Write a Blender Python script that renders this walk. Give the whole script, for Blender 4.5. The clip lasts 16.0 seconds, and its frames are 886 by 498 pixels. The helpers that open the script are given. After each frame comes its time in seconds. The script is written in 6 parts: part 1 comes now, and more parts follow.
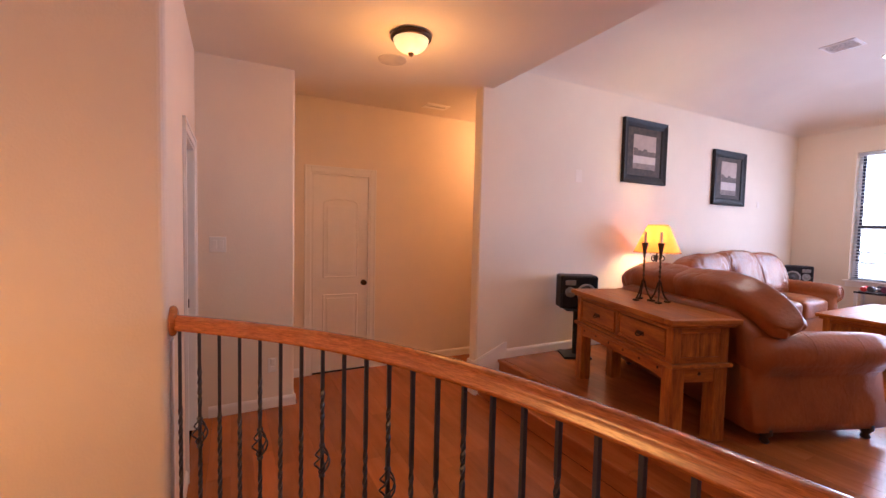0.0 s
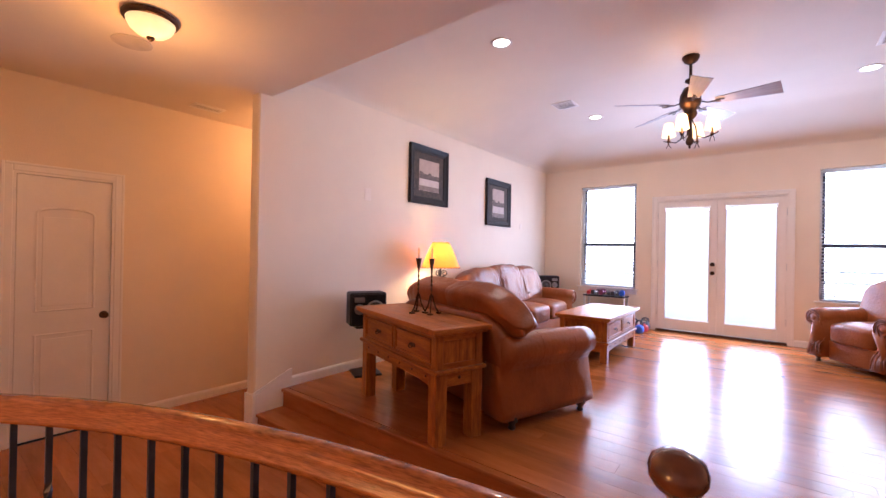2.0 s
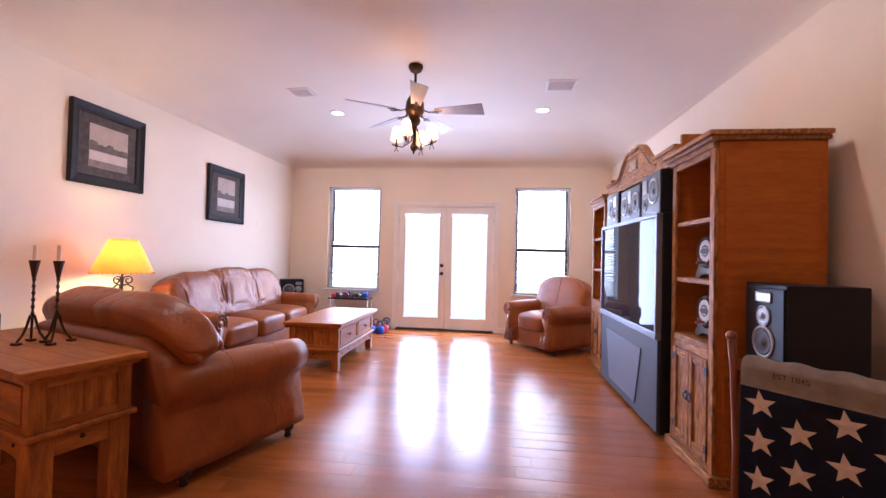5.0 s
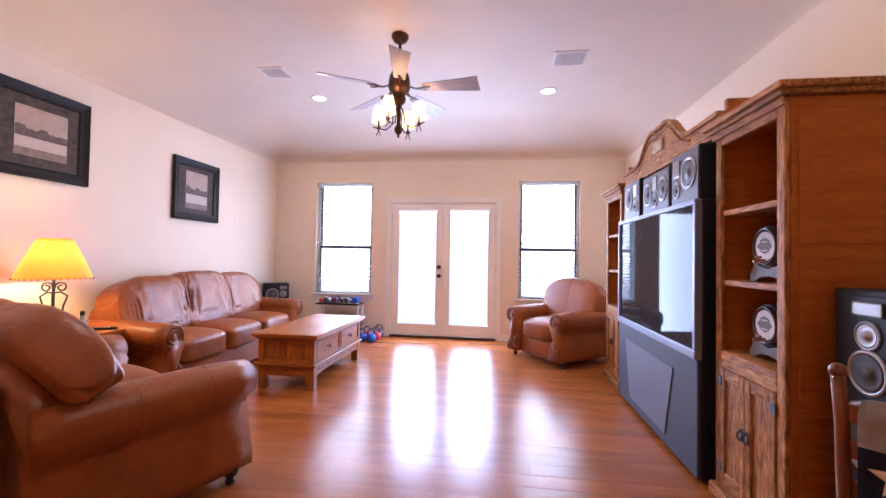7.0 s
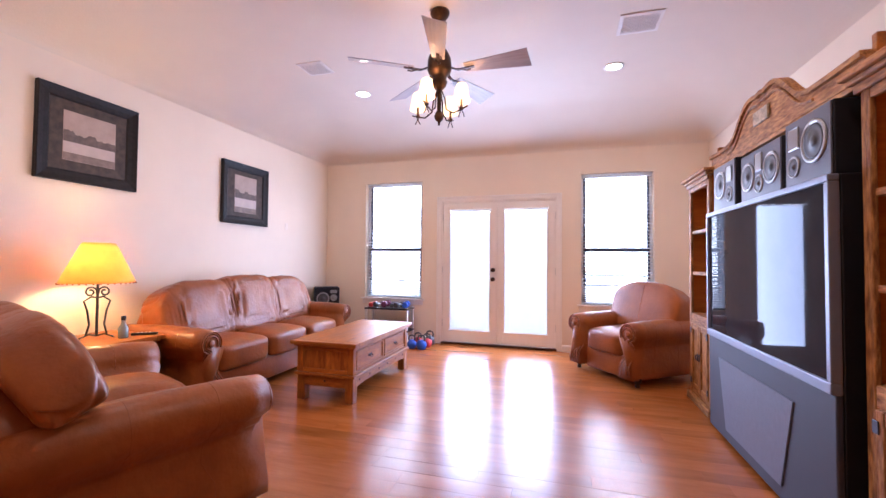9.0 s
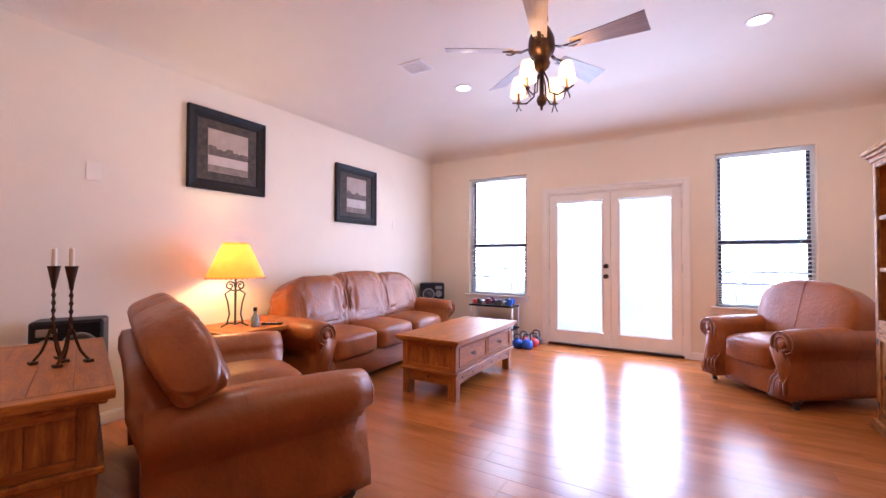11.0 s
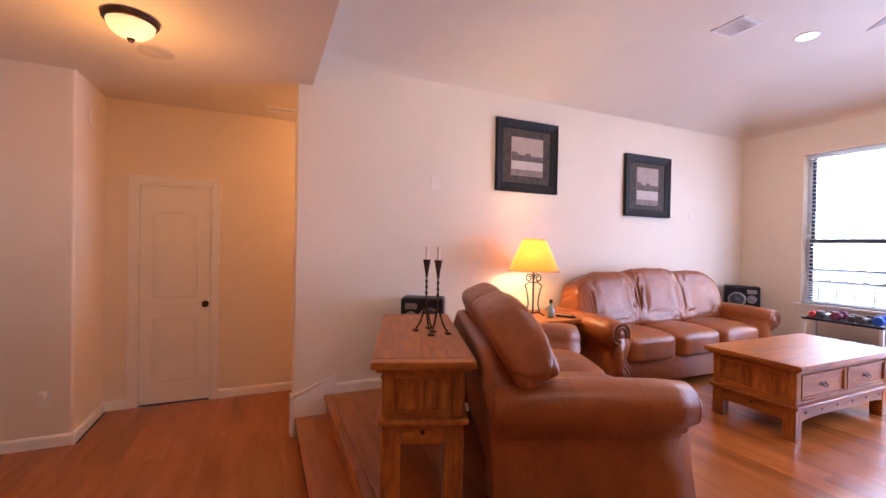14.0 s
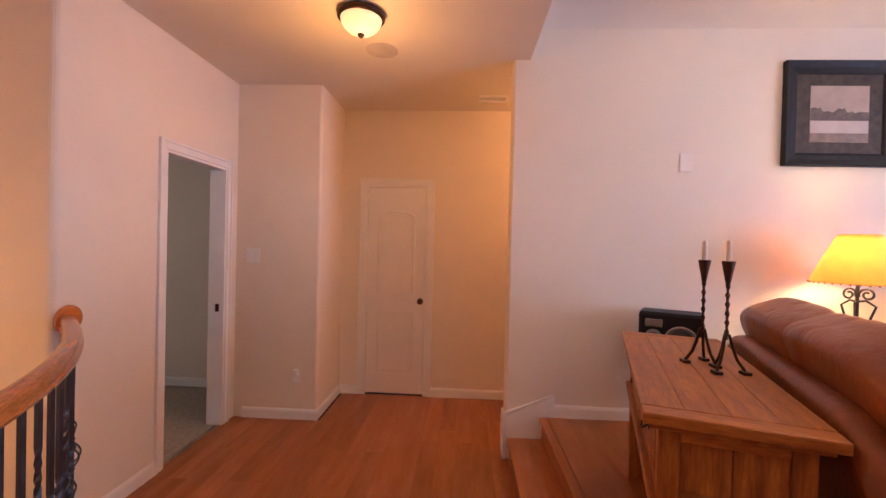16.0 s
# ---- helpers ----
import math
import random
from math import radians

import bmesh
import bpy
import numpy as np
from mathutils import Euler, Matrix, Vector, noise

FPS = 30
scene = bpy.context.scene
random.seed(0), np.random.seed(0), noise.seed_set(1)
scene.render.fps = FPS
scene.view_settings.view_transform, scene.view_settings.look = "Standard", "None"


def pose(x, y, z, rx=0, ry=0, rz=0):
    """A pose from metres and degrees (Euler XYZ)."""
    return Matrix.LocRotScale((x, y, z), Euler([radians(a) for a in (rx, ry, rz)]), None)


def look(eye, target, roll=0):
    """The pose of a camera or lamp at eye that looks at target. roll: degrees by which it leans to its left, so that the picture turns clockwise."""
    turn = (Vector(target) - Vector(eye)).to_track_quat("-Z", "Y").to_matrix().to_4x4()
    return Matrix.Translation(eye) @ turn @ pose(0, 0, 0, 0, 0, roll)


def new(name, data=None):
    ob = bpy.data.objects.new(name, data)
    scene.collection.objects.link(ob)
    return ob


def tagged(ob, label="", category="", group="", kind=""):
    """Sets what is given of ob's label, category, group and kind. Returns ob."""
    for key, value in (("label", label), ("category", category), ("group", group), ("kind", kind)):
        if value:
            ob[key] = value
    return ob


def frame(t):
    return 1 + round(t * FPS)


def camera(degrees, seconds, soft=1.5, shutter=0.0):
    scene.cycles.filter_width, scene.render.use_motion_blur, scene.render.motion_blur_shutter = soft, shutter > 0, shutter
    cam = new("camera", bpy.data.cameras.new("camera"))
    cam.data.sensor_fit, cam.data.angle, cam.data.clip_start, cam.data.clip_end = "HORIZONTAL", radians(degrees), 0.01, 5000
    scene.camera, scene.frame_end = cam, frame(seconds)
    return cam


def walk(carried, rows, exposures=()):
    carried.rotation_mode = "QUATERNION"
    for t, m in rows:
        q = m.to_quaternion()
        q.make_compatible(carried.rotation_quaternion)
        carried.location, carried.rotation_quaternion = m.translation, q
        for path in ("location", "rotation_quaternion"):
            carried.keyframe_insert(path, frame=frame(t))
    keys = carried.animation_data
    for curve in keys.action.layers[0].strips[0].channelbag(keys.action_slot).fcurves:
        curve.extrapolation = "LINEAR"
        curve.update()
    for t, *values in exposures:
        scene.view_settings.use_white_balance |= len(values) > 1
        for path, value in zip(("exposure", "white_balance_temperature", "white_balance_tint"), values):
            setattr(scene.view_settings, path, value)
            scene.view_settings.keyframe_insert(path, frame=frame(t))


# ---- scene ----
cam = camera(94.2, 16.0)
PATH = [
    (0, (3.118, -7.489, 1.205), (1.342, -6.577, 1.103), 1.3),
    (0.5, (3.137, -7.454, 1.204), (1.474, -6.345, 1.13), 1.6),
    (1, (3.153, -7.345, 1.193), (1.61, -6.073, 1.156), 1.3),
    (1.5, (3.186, -7.281, 1.191), (1.789, -5.85, 1.18), 1.0),
    (2, (3.235, -7.221, 1.197), (2.002, -5.647, 1.204), 1.0),
    (2.5, (3.278, -7.155, 1.195), (2.225, -5.455, 1.22), 1.0),
    (3, (3.315, -7.122, 1.189), (2.465, -5.312, 1.232), 1.0),
    (3.5, (3.324, -7.069, 1.197), (2.681, -5.176, 1.242), 1.0),
    (4, (3.338, -6.997, 1.192), (2.874, -5.052, 1.24), 1.0),
    (4.5, (3.428, -6.842, 1.207), (3.084, -4.872, 1.245), 1.4),
    (5, (3.448, -6.687, 1.201), (3.207, -4.702, 1.24), 1.4),
    (7.5, (3.523, -5.979, 1.192), (3.226, -4.002, 1.242), 0.6),
    (8, (3.532, -5.87, 1.189), (3.168, -3.904, 1.246), 0.5),
    (10.5, (3.566, -5.561, 1.179), (2.664, -3.776, 1.217), 0.2),
    (11, (3.532, -5.557, 1.178), (2.505, -3.841, 1.215), 0.1),
    (11.5, (3.53, -5.585, 1.169), (2.364, -3.96, 1.21), 0.1),
    (12, (3.513, -5.628, 1.184), (2.207, -4.114, 1.217), 0.2),
    (12.5, (3.512, -5.664, 1.207), (2.055, -4.293, 1.225), 0.4),
    (13, (3.479, -5.7, 1.213), (1.888, -4.488, 1.217), 0.7),
    (13.5, (3.446, -5.742, 1.217), (1.727, -4.719, 1.21), 0.9),
    (14, (3.391, -5.76, 1.223), (1.558, -4.959, 1.201), 1.1),
    (14.5, (3.297, -5.804, 1.219), (1.384, -5.219, 1.192), 1.3),
    (15, (3.179, -5.846, 1.2), (1.213, -5.478, 1.178), 1.4),
    (15.5, (3.045, -5.861, 1.171), (1.05, -5.722, 1.159), 1.6),
    (16, (2.861, -5.845, 1.171), (0.864, -5.947, 1.149), 1.4),
]
walk(cam, [(t, look(eye, target, roll)) for t, eye, target, roll in PATH], exposures=[(0, 2.62, 5280, 15), (16, 2.62, 5280, 15)])

# ---------------------------------------------------------------- light
world = bpy.data.worlds.new("world")
scene.world = world
world.use_nodes = True
wn = world.node_tree
sky = wn.nodes.new("ShaderNodeTexSky")
sky.sky_type = "NISHITA"
sky.sun_disc = False
sky.sun_elevation, sky.sun_rotation = radians(50), radians(200)
sky.air_density, sky.dust_density = 1.0, 3.0
wn.links.new(sky.outputs[0], wn.nodes["Background"].inputs[0])
wn.nodes["Background"].inputs[1].default_value = 0.15


def lamp(name, kind, m, power, color, size=0.1, size_y=None, spread=None):
    data = bpy.data.lights.new(name, kind)
    data.energy, data.color = power, color
    if kind == "AREA":
        data.shape = "RECTANGLE" if size_y else "DISK"
        data.size = size
        if size_y:
            data.size_y = size_y
        if spread:
            data.spread = radians(spread)
    elif kind == "SUN":
        data.angle = size
    else:
        data.shadow_soft_size = size
    ob = new(name, data)
    ob.matrix_world = m
    return ob


SUN = lamp("sun", "SUN", pose(0, 0, 8, 40, 0, 20), 1.2, (1, 0.95, 0.88), radians(10))
HALL_TOP = 2.45
DAY = (0.73, 0.80, 1.05)
WARM = (1.0, 0.42, 0.09)
lamp("daylight_window_west", "AREA", pose(1.12, -0.03, 1.48, -90, 0, 0), 1.2, DAY, 0.86, 1.66)
lamp("daylight_window_east", "AREA", pose(4.22, -0.03, 1.48, -90, 0, 0), 1.2, DAY, 0.84, 1.66)
lamp("daylight_door_west", "AREA", pose(2.27, -0.03, 1.05, -90, 0, 0), 8.7, DAY, 0.54, 1.62)
lamp("daylight_door_east", "AREA", pose(3.12, -0.03, 1.05, -90, 0, 0), 8.7, DAY, 0.54, 1.62)
lamp("hall_bulb", "POINT", pose(0.575, -6.45, HALL_TOP - 0.40), 2.1, WARM, 0.06)
lamp("recess_bulb", "POINT", pose(-0.55, -4.7, 2.2), 2.8, (1.0, 0.43, 0.13), 0.08)
# unseen warm fill added in the stairwell to lift the stair wall
lamp("stair_fill", "POINT", pose(2.25, -8.55, 0.7), 4.6, WARM, 0.20)
# unseen fill added to brighten the bedroom walls; no window is built here
lamp("bedroom_fill", "AREA", pose(0.9, -9.3, 1.3, 0, 90, 0), 0.9, (1.0, 0.85, 0.70), 0.9, 1.2)
lamp("table_lamp_bulb", "POINT", pose(0.29, -3.51, 1.13), 5.6, (1.0, 0.64, 0.24), 0.07)
lamp("fan_bulb_front", "POINT", pose(2.6265, -2.966, 2.43), 0.8, (1.0, 0.50, 0.18), 0.02)
lamp("fan_bulb_side", "POINT", pose(2.846, -2.8235, 2.43), 0.5, (1.0, 0.50, 0.18), 0.02)
DOWNLIGHTS = [(1.394, -1.55), (4.02, -1.52), (1.37, -4.05), (4.02, -4.05)]
for dx, dy in DOWNLIGHTS:
    lamp("downlight_bulb", "AREA", pose(dx, dy, 3.035), 2.3, (1.0, 0.74, 0.54), 0.13)

# ---------------------------------------------------------------- materials


def material(name, color, rough=0.6, metal=0.0, vary=0.08, scale=6.0, bump=0.0, bump_scale=60.0,
             fine=0.0, coat=0.0, stretch=(1, 1, 1), color2=None, per_piece=0.0, spec=0.5, rvar=0.08):
    """A surface with large stains, fine grain and relief, in metres."""
    m = bpy.data.materials.new(name)
    m.use_nodes = True
    nt = m.node_tree
    b = nt.nodes["Principled BSDF"]
    b.inputs["Roughness"].default_value = rough
    b.inputs["Metallic"].default_value = metal
    b.inputs["Specular IOR Level"].default_value = spec
    b.inputs["Coat Weight"].default_value = coat
    b.inputs["Coat Roughness"].default_value = 0.12
    tc = nt.nodes.new("ShaderNodeTexCoord")
    mp = nt.nodes.new("ShaderNodeMapping")
    mp.inputs["Scale"].default_value = stretch
    nt.links.new(tc.outputs["Object"], mp.inputs[0])
    if per_piece:
        oi = nt.nodes.new("ShaderNodeObjectInfo")
        sh = nt.nodes.new("ShaderNodeVectorMath")
        sh.operation = "SCALE"
        cb = nt.nodes.new("ShaderNodeCombineXYZ")
        for k in range(3):
            nt.links.new(oi.outputs["Random"], cb.inputs[k])
        nt.links.new(cb.outputs[0], sh.inputs[0])
        sh.inputs["Scale"].default_value = 37.0
        nt.links.new(sh.outputs[0], mp.inputs["Location"])
    n1 = nt.nodes.new("ShaderNodeTexNoise")
    n1.inputs["Scale"].default_value = scale
    n1.inputs["Detail"].default_value = 5
    n1.inputs["Roughness"].default_value = 0.6
    nt.links.new(mp.outputs[0], n1.inputs["Vector"])
    ramp = nt.nodes.new("ShaderNodeValToRGB")
    c2 = color2 or tuple(c * (1 - 2.5 * vary) for c in color)
    hi = color if color2 else tuple(min(1, c * (1 + vary)) for c in color)
    ramp.color_ramp.elements[0].position, ramp.color_ramp.elements[1].position = 0.3, 0.68
    ramp.color_ramp.elements[0].color, ramp.color_ramp.elements[1].color = (*c2, 1), (*hi, 1)
    nt.links.new(n1.outputs[0], ramp.inputs[0])
    out = ramp.outputs[0]
    n2 = nt.nodes.new("ShaderNodeTexNoise")
    n2.inputs["Scale"].default_value = bump_scale
    n2.inputs["Detail"].default_value = 4
    nt.links.new(mp.outputs[0], n2.inputs["Vector"])
    if fine:
        mx = nt.nodes.new("ShaderNodeMix")
        mx.data_type, mx.blend_type = "RGBA", "MULTIPLY"
        mx.inputs[0].default_value = fine
        nt.links.new(out, mx.inputs[6])
        r2 = nt.nodes.new("ShaderNodeValToRGB")
        r2.color_ramp.elements[0].position, r2.color_ramp.elements[1].position = 0.35, 0.6
        r2.color_ramp.elements[0].color = (0.35, 0.3, 0.26, 1)
        nt.links.new(n2.outputs[0], r2.inputs[0])
        nt.links.new(r2.outputs[0], mx.inputs[7])
        out = mx.outputs[2]
    if per_piece:
        hs = nt.nodes.new("ShaderNodeHueSaturation")
        mr = nt.nodes.new("ShaderNodeMapRange")
        mr.inputs[3].default_value, mr.inputs[4].default_value = 1 - per_piece, 1 + per_piece
        nt.links.new(oi.outputs["Random"], mr.inputs[0])
        nt.links.new(mr.outputs[0], hs.inputs["Value"])
        nt.links.new(out, hs.inputs["Color"])
        out = hs.outputs[0]
    nt.links.new(out, b.inputs["Base Color"])
    mr2 = nt.nodes.new("ShaderNodeMapRange")
    mr2.inputs[3].default_value, mr2.inputs[4].default_value = max(0.02, rough - rvar), min(1, rough + rvar)
    nt.links.new(n1.outputs[0], mr2.inputs[0])
    nt.links.new(mr2.outputs[0], b.inputs["Roughness"])
    if bump:
        bp = nt.nodes.new("ShaderNodeBump")
        bp.inputs["Strength"].default_value = 1.0
        bp.inputs["Distance"].default_value = bump
        nt.links.new(n2.outputs[0], bp.inputs["Height"])
        nt.links.new(bp.outputs[0], b.inputs["Normal"])
    return m


def glowing(name, color, strength, base=(0.9, 0.9, 0.9)):
    m = material(name, base, 0.4)
    b = m.node_tree.nodes["Principled BSDF"]
    b.inputs["Emission Color"].default_value = (*color, 1)
    b.inputs["Emission Strength"].default_value = strength
    return m


def glass(name, color=(1, 1, 1), rough=0.0):
    m = bpy.data.materials.new(name)
    m.use_nodes = True
    b = m.node_tree.nodes["Principled BSDF"]
    b.inputs["Base Color"].default_value = (*color, 1)
    b.inputs["Roughness"].default_value = rough
    b.inputs["Transmission Weight"].default_value = 1.0
    b.inputs["IOR"].default_value = 1.45
    return m


WALL = material("wall_paint", (0.80, 0.692, 0.562), 0.75, vary=0.02, scale=1.2, bump=0.0011, bump_scale=90)
CEIL = material("ceiling_paint", (0.785, 0.703, 0.598), 0.8, vary=0.02, scale=1.0, bump=0.0012, bump_scale=70)
TRIM = material("white_trim_paint", (0.84, 0.80, 0.76), 0.4, vary=0.02, scale=3, bump=0.0005, bump_scale=40)
FLOOR = material("hardwood_board", (0.390, 0.126, 0.028), 0.25, rvar=0.03, vary=0.12, scale=2.2, stretch=(1, 6, 6), fine=0.06,
                 bump=0.0, bump_scale=12, per_piece=0.17, color2=(0.285, 0.080, 0.012), coat=0.0)
JOINT = material("floor_joint", (0.22, 0.065, 0.012), 0.4)
CARPET = material("beige_carpet", (0.42, 0.36, 0.29), 0.95, vary=0.1, scale=30, bump=0.006, bump_scale=220)
PINE = material("rustic_pine", (0.49, 0.166, 0.018), 0.40, spec=0.28, vary=0.15, scale=3.5, stretch=(1.2, 9, 9), fine=0.36,
                bump=0.0016, bump_scale=18, color2=(0.25, 0.066, 0.008), per_piece=0.12)
PINE_Y = material("rustic_pine_long", (0.49, 0.166, 0.018), 0.40, spec=0.28, vary=0.15, scale=3.5, stretch=(9, 1.2, 9), fine=0.36,
                  bump=0.0016, bump_scale=18, color2=(0.25, 0.066, 0.008), per_piece=0.12)
PINE_Z = material("rustic_pine_upright", (0.49, 0.166, 0.018), 0.40, spec=0.28, vary=0.15, scale=3.5, stretch=(9, 9, 1.2), fine=0.36,
                  bump=0.0018, bump_scale=18, color2=(0.20, 0.055, 0.010), per_piece=0.12)
OAK = material("varnished_oak_rail", (0.62, 0.205, 0.030), 0.22, vary=0.12, scale=3, stretch=(2.5, 2.5, 40), fine=0.65,
               bump=0.0004, bump_scale=14, color2=(0.36, 0.105, 0.018), coat=0.5)
IRON = material("black_wrought_iron", (0.05, 0.05, 0.065), 0.38, metal=0.4, vary=0.2, bump=0.0006, bump_scale=120)
BRONZE = material("oil_rubbed_bronze", (0.075, 0.04, 0.024), 0.4, metal=0.8, vary=0.25, scale=12, bump=0.0006, bump_scale=90)
LEATHER = material("tan_leather", (0.335, 0.094, 0.015), 0.35, vary=0.14, scale=3.2, bump=0.0030, bump_scale=34,
                   color2=(0.19, 0.047, 0.008), spec=0.42, rvar=0.10)
BLACK = material("black_plastic", (0.012, 0.012, 0.016), 0.45, vary=0.1, scale=10, spec=0.25)
STEEL = material("brushed_steel", (0.62, 0.62, 0.64), 0.3, metal=1.0, vary=0.05, stretch=(1, 1, 12))
WHITE = material("white_plastic", (0.80, 0.77, 0.72), 0.4, vary=0.02)
GLASS = glass("window_glass")

# ---------------------------------------------------------------- mesh helpers


def mesh_from(bm, name, mat, smooth=False):
    me = bpy.data.meshes.new(name)
    bmesh.ops.recalc_face_normals(bm, faces=bm.faces)
    bm.to_mesh(me)
    bm.free()
    me.materials.append(mat)
    for p in me.polygons:
        p.use_smooth = smooth
    return me


def part(name, bm, mat, parent=None, label="", smooth=False):
    ob = new(name, mesh_from(bm, name, mat, smooth))
    if parent:
        ob.parent = parent
    if label:
        ob["label"] = label
    return ob


def thing(name, m, label, category, group="", kind=""):
    ob = new(name)
    ob.empty_display_size = 0.1
    ob.matrix_world = m
    return tagged(ob, label, category, group, kind)


def structure(name, bm, mat, label="", category="", smooth=False):
    ob = part(name, bm, mat, smooth=smooth)
    return tagged(ob, label, category, kind="structure")


def box(bm, x0, x1, y0, y1, z0, z1, bevel=0.0, seg=2):
    g = bmesh.ops.create_cube(bm, size=1.0)
    vs = g["verts"]
    bmesh.ops.scale(bm, vec=(abs(x1 - x0), abs(y1 - y0), abs(z1 - z0)), verts=vs)
    bmesh.ops.translate(bm, vec=((x0 + x1) / 2, (y0 + y1) / 2, (z0 + z1) / 2), verts=vs)
    if bevel:
        es = list({e for v in vs for e in v.link_edges})
        r = bmesh.ops.bevel(bm, geom=es, offset=bevel, segments=seg, affect="EDGES", profile=0.5)
        vs = list({v for f in r["faces"] for v in f.verts} | {v for v in vs if v.is_valid})
    return vs


def boxed(x0, x1, y0, y1, z0, z1, bevel=0.0, seg=2):
    bm = bmesh.new()
    box(bm, x0, x1, y0, y1, z0, z1, bevel, seg)
    return bm


def rod(bm, p0, p1, r0, r1=None, n=10):
    p0, p1 = Vector(p0), Vector(p1)
    d = p1 - p0
    m = Matrix.Translation((p0 + p1) / 2) @ d.to_track_quat("Z", "Y").to_matrix().to_4x4()
    bmesh.ops.create_cone(bm, cap_ends=True, segments=n, radius1=r0, radius2=r0 if r1 is None else r1,
                          depth=d.length, matrix=m)


def lathe(bm, profile, m=Matrix.Identity(4), n=24):
    """Turns a profile of (radius, height) about z."""
    rings = []
    for r, z in profile:
        rings.append([bm.verts.new(m @ Vector((r * math.cos(2 * math.pi * k / n), r * math.sin(2 * math.pi * k / n), z)))
                      for k in range(n)])
    for a, b in zip(rings, rings[1:]):
        for k in range(n):
            bm.faces.new((a[k], a[(k + 1) % n], b[(k + 1) % n], b[k]))
    bm.faces.new(rings[0][::-1])
    bm.faces.new(rings[-1])


def sweep(bm, pts, section, up=(0, 0, 1), close=False):
    """Sweeps a closed section of (across, upward) along points."""
    pts = [Vector(p) for p in pts]
    rings = []
    for i, p in enumerate(pts):
        if close:
            d = pts[(i + 1) % len(pts)] - pts[i - 1]
        else:
            d = pts[min(i + 1, len(pts) - 1)] - pts[max(i - 1, 0)]
        d.normalize()
        u = Vector(up)
        side = d.cross(u)
        if side.length < 1e-4:
            side = Vector((1, 0, 0))
        side.normalize()
        u = side.cross(d)
        rings.append([bm.verts.new(p + side * a + u * b) for a, b in section])
    k = len(section)
    pairs = list(zip(rings, rings[1:])) + ([(rings[-1], rings[0])] if close else [])
    for a, b in pairs:
        for j in range(k):
            bm.faces.new((a[j], a[(j + 1) % k], b[(j + 1) % k], b[j]))
    if not close:
        bm.faces.new(rings[0][::-1])
        bm.faces.new(rings[-1])


def circle(r, n=8):
    return [(r * math.cos(2 * math.pi * k / n), r * math.sin(2 * math.pi * k / n)) for k in range(n)]


def prism(bm, outline, y0, y1, m=Matrix.Identity(4)):
    """Extrudes an outline of (x, z) from y0 to y1."""
    a = [bm.verts.new(m @ Vector((x, y0, z))) for x, z in outline]
    b = [bm.verts.new(m @ Vector((x, y1, z))) for x, z in outline]
    n = len(outline)
    for k in range(n):
        bm.faces.new((a[k], a[(k + 1) % n], b[(k + 1) % n], b[k]))
    bm.faces.new(a[::-1])
    bm.faces.new(b)


# ---------------------------------------------------------------- structure
HALL = -0.30      # hall floor
HC = 2.45         # hall ceiling
WT = 2.80         # living wall to the cove
FC = 3.05         # living flat ceiling
XE = 5.27         # east wall
YB = -5.42        # bulkhead between hall and living ceilings
YS = -7.73        # south wall of the hall
XH = -1.09        # back wall of the hall
XS = 1.065        # wall beside the stairs

# west wall, ends rounded beside the steps
bm = bmesh.new()
box(bm, -0.12, 0, -5.50, 0.0, HALL, FC + 0.1)
vs = [(-0.12 + 0.0, -5.5), (-0.12, -5.52), (-0.112, -5.53), (-0.10, -5.535), (-0.02, -5.535), (-0.008, -5.53), (0, -5.52), (0, -5.5)]
a = [bm.verts.new((x, y, HALL)) for x, y in vs]
b = [bm.verts.new((x, y, HC)) for x, y in vs]
for k in range(len(vs) - 1):
    bm.faces.new((a[k], a[k + 1], b[k + 1], b[k]))
bm.faces.new(b)
structure("wall_west", bm, WALL, "cream painted plaster wall with rounded end", "wall")

W1, W2 = (0.666, 1.572), (3.786, 4.656)
D0, D1, DH = 1.876, 3.476, 2.035
WZ0, WZ1 = 0.625, 2.343
bm = bmesh.new()
y0, y1 = 0.0, 0.16
box(bm, -0.12, W1[0], y0, y1, -0.3, FC + 0.1)
box(bm, W1[0], W1[1], y0, y1, -0.3, WZ0)
box(bm, W1[0], W1[1], y0, y1, WZ1, FC + 0.1)
box(bm, W1[1], D0, y0, y1, -0.3, FC + 0.1)
box(bm, D0, D1, y0, y1, DH, FC + 0.1)
box(bm, D0, D1, y0, y1, -0.3, -0.005)
box(bm, D1, W2[0], y0, y1, -0.3, FC + 0.1)
box(bm, W2[0], W2[1], y0, y1, -0.3, WZ0)
box(bm, W2[0], W2[1], y0, y1, WZ1, FC + 0.1)
box(bm, W2[1], XE + 0.12, y0, y1, -0.3, FC + 0.1)
structure("wall_north", bm, WALL, "cream painted wall with two windows and double doors", "wall")
structure("wall_east", boxed(XE, XE + 0.12, -9.12, 0.0, HALL - 0.2, FC + 0.1), WALL, "cream painted plaster wall", "wall")
structure("wall_south", boxed(1.1, XE, -9.12, -9.0, -2.2, HC + 0.1), WALL, "plain cream wall behind the stairs", "wall")
